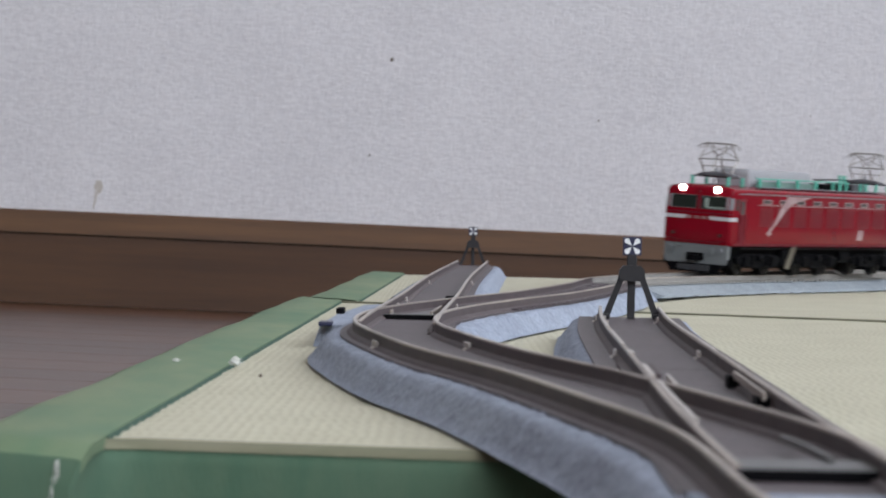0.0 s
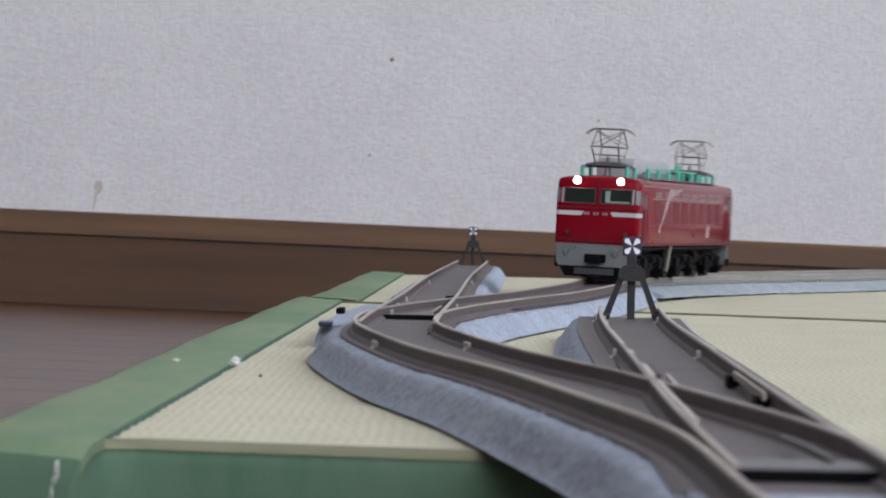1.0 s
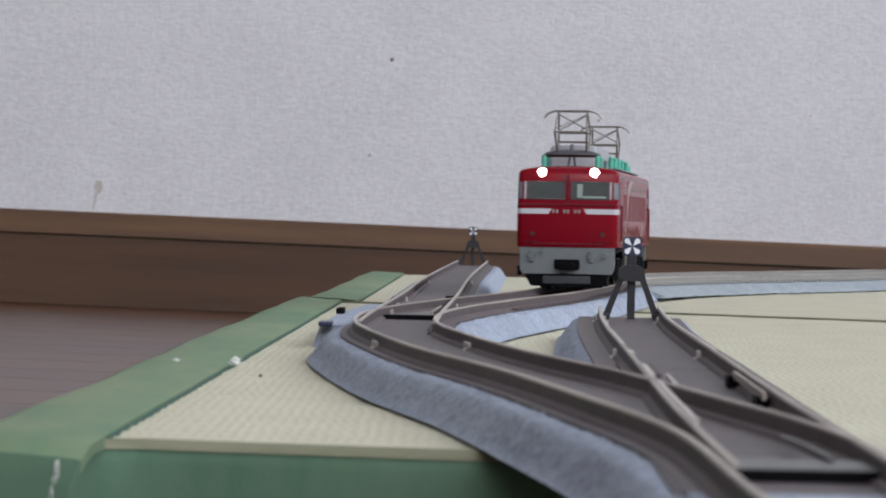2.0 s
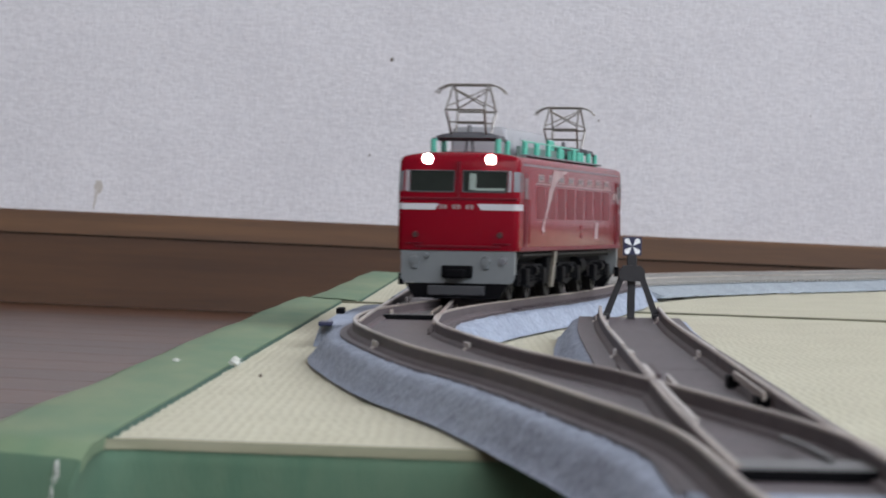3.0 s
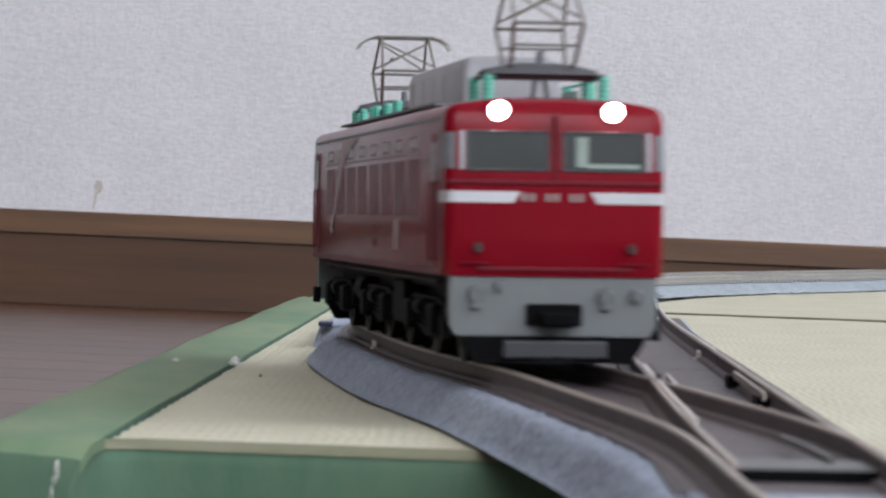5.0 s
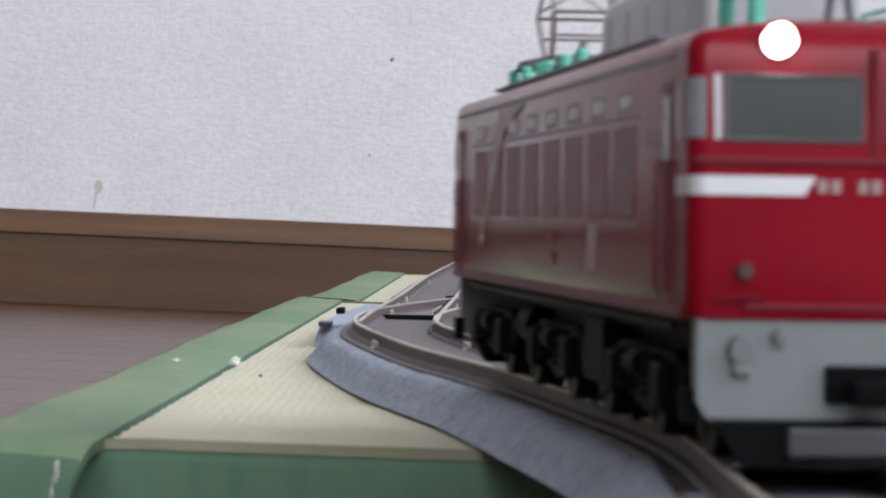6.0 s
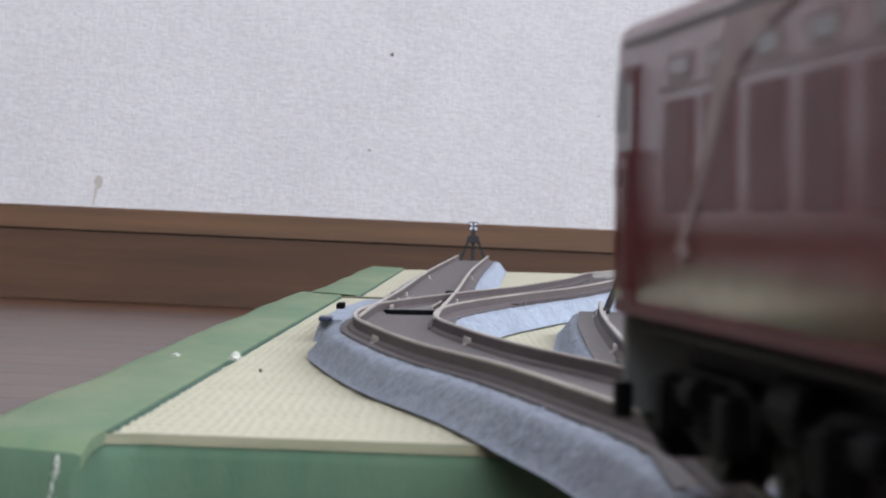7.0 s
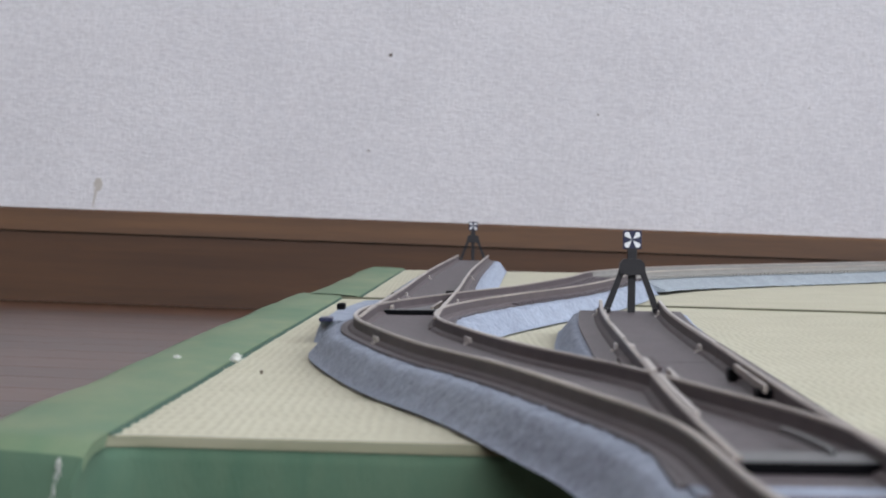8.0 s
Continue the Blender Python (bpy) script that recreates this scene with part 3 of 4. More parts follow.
def turnout_gear(root, line, y_bar, depth, reach, blades):
    """Throw bar with its top painted lighter, and the two switch blades of a turnout."""
    q, rz = along(line, y_bar)
    bar = part("throw_bar", box(B0(), -reach, reach, 0, depth, -1.58, -0.95, 0.06), M_BLACK, root, "dark throw bar", at=mm(q.x, q.y, 0, rz))
    # thin grey strip paints the lit top face; the bar below stays black
    part("lit_bar_top", box(B0(), -reach, reach, 0.25, depth, -0.97, -0.88), M_TIE, bar, "top of the throw bar, painted lighter as lit")
    for v in blades:
        part("switch_blade", box(B0(), v - 0.2, v + 0.2, depth, depth + 34, -1.2, -0.5, 0.08), M_RAIL, root, at=mm(q.x, q.y, 0, rz - v * 0.3))


turnout_gear(near_turnout, MAIN, 181, 8.0, 4.4, ())
turnout_gear(left_turnout, SIDING, 461, 3.0, 3.7, (-2.8, 2.8))
part("tie_plate", prism(B0(), [(-7.4, 468), (-1.2, 468), (-0.9, 556), (-3.0, 545)], "z", -1.6, -1.42), M_TIE, left_turnout, "grey tie plate between the switch rails")
part("frog_tongue", box(B0(), 0.6, 4.4, 571, 577, -1.6, -0.8, 0.15), M_BLACK, left_turnout, "dark tongue of the frog")
# worn bright rail tops, frog nose and wing rails of the near turnout
part("frog", swept(B0(), BRANCH, rect(3.8, 4.2, -0.5, 0.05), 211, 262), M_CLIP, near_turnout, "worn bright frog nose")
part("wing_rail", swept(B0(), BRANCH, rect(2.65, 2.95, -0.6, 0.0), 257, 274), M_CLIP, near_turnout, "short bright wing rail")
part("frog_block", swept(B0(), BRANCH, rect(2.2, 5.6, -1.6, -1.15), 300, 322), M_WEB, near_turnout, "dark moulded block at the frog")
for y0, y1, v, w in ((270, 293, 4.1, 0.25), (317, 325, 4.3, 0.3), (340, 385, 4.35, 0.2), (400, 496, 4.35, 0.2), (330, 496, -4.35, 0.2)):
    part("worn_strip", swept(B0(), BRANCH, rect(v - w, v + w, -0.3, 0.02), y0, y1), M_CLIP, near_turnout if y1 < 322 else near_end, "bright worn rail top")
for y0, y1, v in ((372, 470, 1), (372, 470, -1)):
    part("worn_strip", swept(B0(), MAIN, rect(v * GAUGE - 0.17, v * GAUGE + 0.17, -0.2, 0.02), y0, y1), M_CLIP, left_turnout, "bright worn rail top")
for y0, y1, v in ((430, 545, 1), (430, 545, -1)):
    part("worn_strip", swept(B0(), SIDING, rect(v * SPUR - 0.2, v * SPUR + 0.2, -0.3, -0.03), y0, y1), M_CLIP, left_turnout, "bright worn rail top")
for y0, y1, v in ((545, 1034, 1), (545, 1034, -1)):
    part("worn_strip", swept(B0(), SIDING, rect(v * SPUR - 0.2, v * SPUR + 0.2, -0.3, -0.03), y0, y1), M_CLIP, far_end, "bright worn rail top")
part("guard_rail", swept(B0(), BRANCH, rect(-3.6, -3.3, -0.75, -0.15), 250, 286), M_RAIL, near_turnout, "worn guard rail")
for y in (253, 287):
    part("guard_block", swept(B0(), BRANCH, rect(-4.0, -2.9, -1.6, -0.6), y - 2.2, y + 2.2), M_BLACK, near_turnout, "small black block")
part("check_rail", swept(B0(), MAIN, rect(-2.5, -2.2, -1.0, -0.55), 186, 206), M_TIE, near_turnout, "worn check rail")
# drive housing beside the left turnout
low = [(-17.4, 452), (-10.0, 432), (-9.0, 590), (-15.6, 610), (-18.4, 530)]
top = [(-16.6, 454), (-9.0, 440), (-8.0, 570), (-13.2, 556), (-16.0, 500)]
part("drive_housing", loft(B0(), [[(x, y, MAT_Z) for x, y in low], [(x, y, -2.6) for x, y in top], [(x * 0.98, y, -2.15) for x, y in top]]), M_BED, left_turnout, "grey housing of the point drive", smooth=20)
part("drive_button", box(B0(), -15.9, -14.7, 502, 509, -2.2, -1.3, 0.15), M_BLACK, left_turnout, "small black button")
part("drive_button", box(B0(), -8.5, -7.1, 553, 562, -1.7, -0.8, 0.15), M_BLACK, left_turnout, "small black button")
part("drive_button", box(B0(), -7.6, -6.2, 584, 593, -1.7, -0.8, 0.15), M_BUMPER, left_turnout, "small dark button")
part("terminal", box(B0(), -16.6, -14.8, 449, 456, -2.3, -1.75, 0.15), M_NAVY, left_turnout, "dark blue terminal")


def bumper(m, label):
    root = thing("buffer_stop", m, label, "buffer stop", "buffer stops")
    for s in (-1, 1):
        bm = B0()
        rings = []
        for x, z, w in ((3.75, -1.6, 0.55), (3.55, -1.0, 0.5), (2.35, 2.2, 0.45), (1.65, 4.0, 0.45), (1.15, 5.4, 0.5)):
            rings.append([(s * (x - w), -0.7, z), (s * (x + w), -0.7, z), (s * (x + w), 0.7, z), (s * (x - w), 0.7, z)])
        part("leg", loft(bm, rings), M_BUMPER, root)
        bm = B0()
        box(bm, s * 3.85 - 0.75, s * 3.85 + 0.75, -1.8, 1.4, -1.6, -0.85, 0.2)
        part("foot", bm, M_BUMPER, root)
    part("post", box(B0(), -0.55, 0.55, -0.2, 0.9, -1.6, 5.6, 0.12), M_BUMPER, root)
    bm = prism(B0(), [(-1.5, 3.9), (1.5, 3.9), (1.9, 4.6), (1.8, 5.6), (1.2, 6.2), (-1.2, 6.2), (-1.8, 5.6), (-1.9, 4.6)], "y", -1.3, 0.9)
    part("buffer_beam", bm, M_BUMPER, root)
    part("sign_stem", box(B0(), -0.7, 0.7, -0.5, 0.5, 6.0, 7.8, 0.1), M_BUMPER, root)
    plate = part("sign_plate", box(B0(), -1.36, 1.36, -0.3, 0.3, 7.65, 10.37, 0.06), M_NAVY, root, "square navy sign board")
    for k in range(4):
        a = math.pi / 4 + k * math.pi / 2
        bm = B0()
        c, s = 1.12 * math.cos(a), 1.12 * math.sin(a)
        out = [(0.12, 0.0), (0.95, -0.36), (1.12, -0.34), (1.3, -0.12), (1.3, 0.12), (1.12, 0.34), (0.95, 0.36)]
        pts = []
        for p, w in out:
            x, z = p * c - w * s, p * s + w * c
            pts.append((max(-1.25, min(1.25, x)), 9.01 + max(-1.25, min(1.25, z))))
        prism(bm, pts, "y", -0.36, -0.3)
        part("sign_blade", bm, M_WHITE, plate, "white diagonal blade of the sign")
    return root


q, rz = along(BRANCH, 487)
bumper(BOARD @ mm(q.x + 0.1, q.y, 0, 0), "black plastic buffer stop with a navy cross sign")
q, rz = along(SIDING, 1030)
bumper(BOARD @ mm(q.x, q.y, 0, 0), "distant black buffer stop with a small cross sign")

# ---- the locomotive ----
HL, HW = 58.2, 9.35


def plan(hw, hl, r, z, n=4):
    """A rounded rectangle at height z."""
    out = []
    for cx, cy, a0 in ((hw - r, hl - r, 0), (-hw + r, hl - r, 90), (-hw + r, -hl + r, 180), (hw - r, -hl + r, 270)):
        for k in range(n + 1):
            a = radians(a0 + 90 * k / n)
            out.append((cx + r * math.cos(a), cy + r * math.sin(a), z))
    return out


loco = thing("locomotive", BOARD @ mm(30, 700, 0), "red model electric locomotive with silver stripes and lit headlights", "model train")
levels = [(9.2, 58.1, 7.7), (9.35, 58.2, 7.9), (9.35, 58.2, 12.0), (9.35, 58.2, 15.3), (9.35, 58.0, 17.5), (9.32, 57.6, 20.3), (9.3, 57.5, 21.15), (9.15, 57.35, 21.65), (8.7, 57.1, 22.02), (7.5, 56.8, 22.3), (5.4, 56.2, 22.6), (2.6, 55.6, 22.75)]
shell = part("body_shell", loft(B0(), [plan(w, l, min(1.0, w * 0.6), z) for w, l, z in levels]), M_RED, loco, "glossy crimson body shell", smooth=40)
for s in (-1, 1):
    part("gutter", box(B0(), s * 9.15 - 0.22, s * 9.15 + 0.22, -54.5, 54.5, 20.75, 21.05), M_ROOFGREY, shell, "dark roof gutter")
    part("sill", box(B0(), s * 9.33 - 0.12, s * 9.33 + 0.12, -56.5, 56.5, 7.7, 8.3), M_REDDARK, shell)


def end(f):
    """All that one end carries; f is -1 for the leading end, 1 for the trailing one."""
    def at_y(y0, y1):
        return sorted((f * y0, f * y1))
    fy = lambda z: float(np.interp(z, (15.3, 17.5, 20.3, 21.0), (58.2, 58.0, 57.6, 57.4)))
    for x0, x1 in ((-7.5, -0.65), (0.65, 7.5)):
        a = [(x0, 16.6), (x1, 16.6), (x1, 19.8), (x0, 19.8)]
        bm = B0()
        vs = []
        for dy in (0.12, -0.6):
            vs.append([bm.verts.new((x, f * (58.26 - 0.148 * (z - 15.3) + dy), z)) for x, z in a])
        fs = [bm.faces.new(vs[0]), bm.faces.new(vs[1][::-1])] + [bm.faces.new((vs[0][i], vs[1][i], vs[1][(i + 1) % 4], vs[0][(i + 1) % 4])) for i in range(4)]
        bmesh.ops.recalc_face_normals(bm, faces=fs)
        win = part("windscreen", bm, M_GLASS, shell, "dark windscreen glass")
        bm = B0()
        for p, q2 in (((x0, 16.6), (x1, 16.6)), ((x1, 16.6), (x1, 19.8)), ((x1, 19.8), (x0, 19.8)), ((x0, 19.8), (x0, 16.6))):
            tube(bm, (p[0], f * (fy(p[1]) + 0.12), p[1]), (q2[0], f * (fy(q2[1]) + 0.12), q2[1]), 0.09, 6)
        part("window_frame", bm, M_REDDARK if f > 0 else M_PANBASE, win)
    if f < 0:
        part("window_blind", box(B0(), 1.7, 2.7, -58.16, -57.5, 16.9, 19.4), M_CABLIGHT, shell, "pale cab interior behind the glass")
        part("window_blind", box(B0(), 2.7, 7.1, -58.26, -57.5, 16.8, 17.2), M_CABLIGHT, shell, "pale cab desk behind the glass")
    for s in (-1, 1):
        rings = []
        for z in np.linspace(16.65, 19.7, 5):
            hw, hl = float(np.interp(z, (15.3, 17.5, 20.3), (9.35, 9.35, 9.3))), fy(z)
            bow = [radians(a) for a in (5, 25, 45, 65, 82)]
            rings.append([(s * (hw - 1 + 1.05 * math.cos(a)), f * (hl - 1 + 1.05 * math.sin(a)), z) for a in bow] + [(s * (hw - 1 + 0.7 * math.cos(a)), f * (hl - 1 + 0.7 * math.sin(a)), z) for a in bow[::-1]])
        part("corner_window", loft(B0(), rings), M_PALEGLASS, shell, "small curved corner window", smooth=50)
        rings = [[(s * x, f * (fy(z) + dy), z) for x, dy in ((7.72, 0.08), (8.1, 0.08), (8.1, -0.5), (7.72, -0.5))] for z in (16.6, 17.5, 19.85)]
        part("corner_pillar", loft(B0(), rings), M_HOOD, shell, "silver window pillar")
        # silver band that runs round the corner, cut slanting beside the number panel
        inner = 3.0
        run = [(inner, 58.2, 0.6), (5.5, 58.2, 0), (8.35, 58.2, 0)] + [(8.35 + math.sin(a), 57.2 + math.cos(a), 0) for a in np.linspace(0.25, math.pi / 2, 6)] + [(9.35, 54.6, 0)]
        rings = []
        for x, y, cut in run:
            o = 0.07
            ox, oy = (0, o) if x <= 8.35 else (o, o * (y > 57.2))
            rings.append([(s * (x + ox + cut), f * (y + oy), 13.85), (s * (x + ox), f * (y + oy), 14.8), (s * (x - 0.15), f * (y - 0.15), 14.8), (s * (x - 0.15 + cut), f * (y - 0.15), 13.85)])
        part("silver_band", loft(B0(), rings), M_SILVER, shell, "silver front band that runs round the corner")
        lampz = 21.55
        bm = tube(B0(), (s * 4.85, f * 54.6, lampz), (s * 4.85, f * 57.75, lampz), 0.95, 20)
        house = part("headlight_housing", bm, M_RED, loco, "red headlight housing")
        part("headlight", tube(B0(), (s * 4.85, f * 57.7, lampz), (s * 4.85, f * 57.95, lampz), 0.8, 20, 0.7), M_LAMP if f < 0 else M_GLASS, house, "glowing warm white headlight" if f < 0 else "unlit headlight")
        tail = part("tail_lamp", tube(B0(), (s * 6.5, f * 58.0, 10.1), (s * 6.5, f * 58.75, 10.1), 0.48, 12, 0.4), M_RUST, loco, "dark red tail lamp")
        bm = B0()
        tube(bm, (s * 5.4, f * 58.6, 8.8), (s * 8.0, f * 58.6, 8.8), 0.1)
        part("handrail", bm, M_REDDARK, loco)
        # steps and mirrors at the corners
        part("corner_step", box(B0(), s * 8.9 - 0.4, s * 8.9 + 0.4, *at_y(55.6, 57.2), 2.4, 4.2, 0.12), M_BLACK, loco)
        bm = B0()
        for yy in (50.0, 53.6):
            tube(bm, (s * 9.65, f * yy, 9.0), (s * 9.65, f * yy, 15.5), 0.1)
            for z in (9.0, 15.5):
                tube(bm, (s * 9.3, f * yy, z), (s * 9.65, f * yy, z), 0.1)
        part("door_handrail", bm, M_REDDARK, loco)
    part("belt_moulding", box(B0(), -9.1, 9.1, *at_y(57.6, 58.38), 15.35, 15.75, 0.12), M_REDDARK, shell, "raised belt moulding")
    part("lower_moulding", box(B0(), -6.6, 6.6, *at_y(57.6, 58.45), 8.15, 8.5, 0.1), M_REDDARK, shell)
    part("centre_rib", box(B0(), -0.18, 0.18, *at_y(57.4, 58.26), 15.8, 21.2, 0.06), M_REDDARK, shell)
    # the raised number panel, as plain bars
    for k, w in enumerate((0.75, 0.75, 0.0, 0.75, 0.75, 0.0, 0.75, 0.75)):
        if w:
            x = -2.65 + k * 0.68
            part("number_bar", box(B0(), x - 0.22, x + 0.22, *at_y(58.1, 58.3), 14.0, 14.66), M_SIDEGREY, shell, "plain pale bar")
    # skirt
    y0, y1 = at_y(56.3, 57.9)
    bm = loft(B0(), [[(-8.75, y0, z), (8.75, y0, z), (8.75, y1, z), (-8.75, y1, z)] if z > 3 else [(-8.2, y0, z), (8.2, y0, z), (8.2, y1, z), (-8.2, y1, z)] for z in (2.75, 3.6, 7.72)])
    skirt = part("skirt", bm, M_GREY, loco, "light grey front skirt")
    part("coupler_pocket", box(B0(), -2.35, 2.35, *at_y(57.2, 58.6), 3.6, 5.45, 0.2), M_BLACK, skirt, "black coupler pocket")
    part("coupler", box(B0(), -1.5, 1.5, *at_y(58.5, 60.6), 3.5, 4.9, 0.35), M_BLACK, skirt, "black knuckle coupler")
    for x, z, r, col in ((-6.6, 6.3, 0.75, M_GREY), (4.4, 6.2, 0.75, M_GREY), (7.0, 6.3, 0.6, M_ROOFGREY), (-4.7, 7.0, 0.35, M_GREY)):
        part("jumper_socket", tube(B0(), (x, f * 57.7, z), (x, f * 58.7, z - 0.15), r, 14, r * 0.8), col, skirt, "round jumper socket")
    for x in (-6.6, 4.4):
        part("jumper_cable", box(B0(), x - 0.45, x + 0.45, *at_y(57.8, 58.5), 4.9, 6.0, 0.2), M_GREY, skirt)
    # snow plough
    bm = B0()
    y0, y1 = at_y(55.2, 58.6)
    rings = [[(-7.9, y0, 2.72), (7.9, y0, 2.72), (7.9, f * 57.6, 2.72), (0, f * 58.6, 2.72), (-7.9, f * 57.6, 2.72)], [(-6.6, y0, 0.5), (6.6, y0, 0.5), (6.6, f * 58.0, 0.5), (0, f * 59.4, 0.5), (-6.6, f * 58.0, 0.5)]]
    part("snow_plough", loft(bm, rings), M_BLACK, loco, "black snow plough below the skirt")
    part("plough_plate", box(B0(), -4.4, 4.4, *at_y(58.3, 59.2), 0.9, 2.4, 0.2), M_PLOUGH, loco, "dark grey plough plate")


end(-1)
end(1)

# sides: cab doors, upper windows, louvre panels, the tapering silver star streak and plain marks
for s in (-1, 1):
    sx = lambda a, b: sorted((s * a, s * b))
    for f in (-1, 1):
        # door is not sunk in: its darker red paints the shade of a recess
        door = part("cab_door", box(B0(), *sx(9.2, 9.43), *sorted((f * 50.3, f * 53.4)), 8.3, 19.6, 0.05), M_REDDARK, shell, "cab door, coloured dark red for recess shade")
        part("door_window", box(B0(), *sx(9.3, 9.47), *sorted((f * 50.8, f * 52.9)), 15.6, 18.9, 0.05), M_SMALLGLASS, door)
        for yy in (50.15, 53.55):
            part("door_gap", box(B0(), *sx(9.2, 9.4), f * yy - 0.14, f * yy + 0.14, 8.3, 19.8), M_REDDARK, shell, "dark door joint")
        part("side_cab_window", box(B0(), *sx(9.2, 9.42), *sorted((f * 54.2, f * 55.8)), 16.6, 19.5, 0.05), M_SMALLGLASS, shell)
    for k in range(8):
        y = s * (-37.2 + k * 10.6)
        w = part("upper_window", box(B0(), *sx(9.2, 9.42), y - 2.5, y + 2.0, 18.7, 19.5, 0.05), M_SMALLGLASS, shell, "small dark upper window")
        part("window_rim", box(B0(), *sx(9.2, 9.405), y - 2.75, y + 2.75, 18.5, 19.7), M_SIDEGREY, w, "pale window rim")
        pan = part("louvre_panel", box(B0(), *sx(9.2, 9.39), y - 4.1, y + 4.1, 12.7, 17.7), M_LOUVRE, shell, "matt red louvre panel")
        for j in range(12):
            z = 12.95 + j * 0.38
            bm = prism(B0(), [(s * 9.37, z), (s * 9.37, z + 0.28), (s * 9.42, z + 0.04)], "y", y - 3.9, y + 3.9)
            part("slat", bm, M_LOUVRE, pan)
    part("waist_line", box(B0(), *sx(9.3, 9.42), -43, 43, 12.2, 12.4), M_RED, shell)
    part("window_band", box(B0(), *sx(9.3, 9.41), -43, 43, 18.1, 18.3), M_SIDEGREY, shell, "thin pale line under the windows")
    # star streak from the roof down, with plain marks
    out = [(-9.0, 20.6), (-25.0, 20.6), (-28.6, 17.2), (-32.6, 13.4), (-35.4, 11.2), (-33.4, 11.9), (-29.0, 14.6), (-24.6, 17.4), (-20.6, 18.9), (-14.5, 19.9)]
    part("star_streak", prism(B0(), [(s * p, z) for p, z in out], "x", s * 9.42, s * 9.435), M_STREAK, shell, "silver shooting-star streak")
    tip = [(-37.0, 11.0), (-35.4, 11.6), (-34.6, 12.8), (-34.4, 11.5), (-33.2, 10.8), (-34.6, 10.7), (-35.3, 10.1), (-35.6, 10.8)]
    part("streak_tip", prism(B0(), [(s * p, z) for p, z in tip], "x", s * 9.44, s * 9.48), M_STREAK, shell, "silver star at the tip")
    for k in range(4):
        y = s * 46.0 + s * k * 1.5
        part("number_bar", box(B0(), *sx(9.3, 9.45), y - 0.45, y + 0.45, 16.5, 17.6), M_SIDEGREY, shell, "plain pale bar")
    part("side_mark", prism(B0(), [(s * p, z) for p, z in ((22.6, 9.5), (26.4, 9.5), (27.2, 12.3), (23.4, 12.3))], "x", s * 9.39, s * 9.43), M_STREAK, shell, "plain white slanted mark")
    for z in (9.6, 11.0):
        part("maker_plate", box(B0(), *sx(9.3, 9.45), s * 7 - 1, s * 7 + 1, z, z + 0.8), M_REDDARK, shell, "small dark plate")

# roof: hood, low boxes, walkways, insulators, cables
hood = part("roof_hood", loft(B0(), [plan(4.6, 19.5, 0.6, 22.0), plan(4.6, 19.5, 0.8, 25.6), plan(4.3, 19.2, 0.8, 26.5), plan(3.6, 18.8, 0.8, 26.8)]), M_HOOD, loco, "pale grey roof hood", smooth=40, at=mm(-0.6, -18.0, 0.3))
for k in range(5):
    part("hood_rib", box(B0(), -4.67, 4.67, -15.6 + k * 7.8 - 0.2, -15.6 + k * 7.8 + 0.2, 22.6, 25.6, 0.05), M_HOOD, hood)
part("roof_box", box(B0(), -3.6, 3.6, 10, 30, 22.3, 24.2, 0.3), M_BLACK, loco, "low dark roof box")
part("roof_box", box(B0(), -4.2, 4.2, 30, 38, 22.3, 24.6, 0.3), M_PANBASE, loco, "grey roof box")
for s in (-1, 1):
    walkway = part("roof_walkway", box(B0(), s * 6.9 - 0.9, s * 6.9 + 0.9, -38, 42, 22.55, 22.8), M_ROOFGREY, loco, "narrow roof walkway")
ribs = [(0, 0.46)] + [(0.25 + 0.2 * k, 0.5 if k % 2 else 0.44) for k in range(10)] + [(2.4, 0.4)]
ins_me = loft(bmesh.new(), [[(r * math.cos(a), r * math.sin(a), z) for a in np.linspace(0, 2 * math.pi, 10, endpoint=False)] for z, r in ribs])
ins_me = to_mesh("insulator", ins_me, M_GREEN)


def insulator(x, y, z, k=1.0):
    ob = piece("insulator", ins_me, loco, mm(x, y, z) @ Matrix.Diagonal((1, 1, k, 1)))
    ob["label"] = "bright green roof insulator"


for s in (-1, 1):
    if s > 0:
        for y in (-37, -25, -13, -1, 15):
            insulator(s * 6.6, y, 22.3, 1.05)
        part("green_hood_strip", box(B0(), 5.15, 5.7, -36, 2, 22.4, 24.2, 0.1), M_HOODSTRIP, loco, "pale green strip along the hood")
    for y in (15, 24, 34, 38):
        insulator(s * 4.6, y, 22.4, 1.0)
    if s > 0:
        part("roof_cable", tube(B0(), (s * 6.6, -39, 24.9), (s * 6.6, 21, 24.9), 0.16, 6), M_GREEN, loco, "green roof cable")
for y in (30, 33):
    insulator(0.0, y, 24.4, 1.0)
part("roof_cable", tube(B0(), (0, 12, 25.2), (0, 36, 25.6), 0.2, 6), M_BLACK, loco)


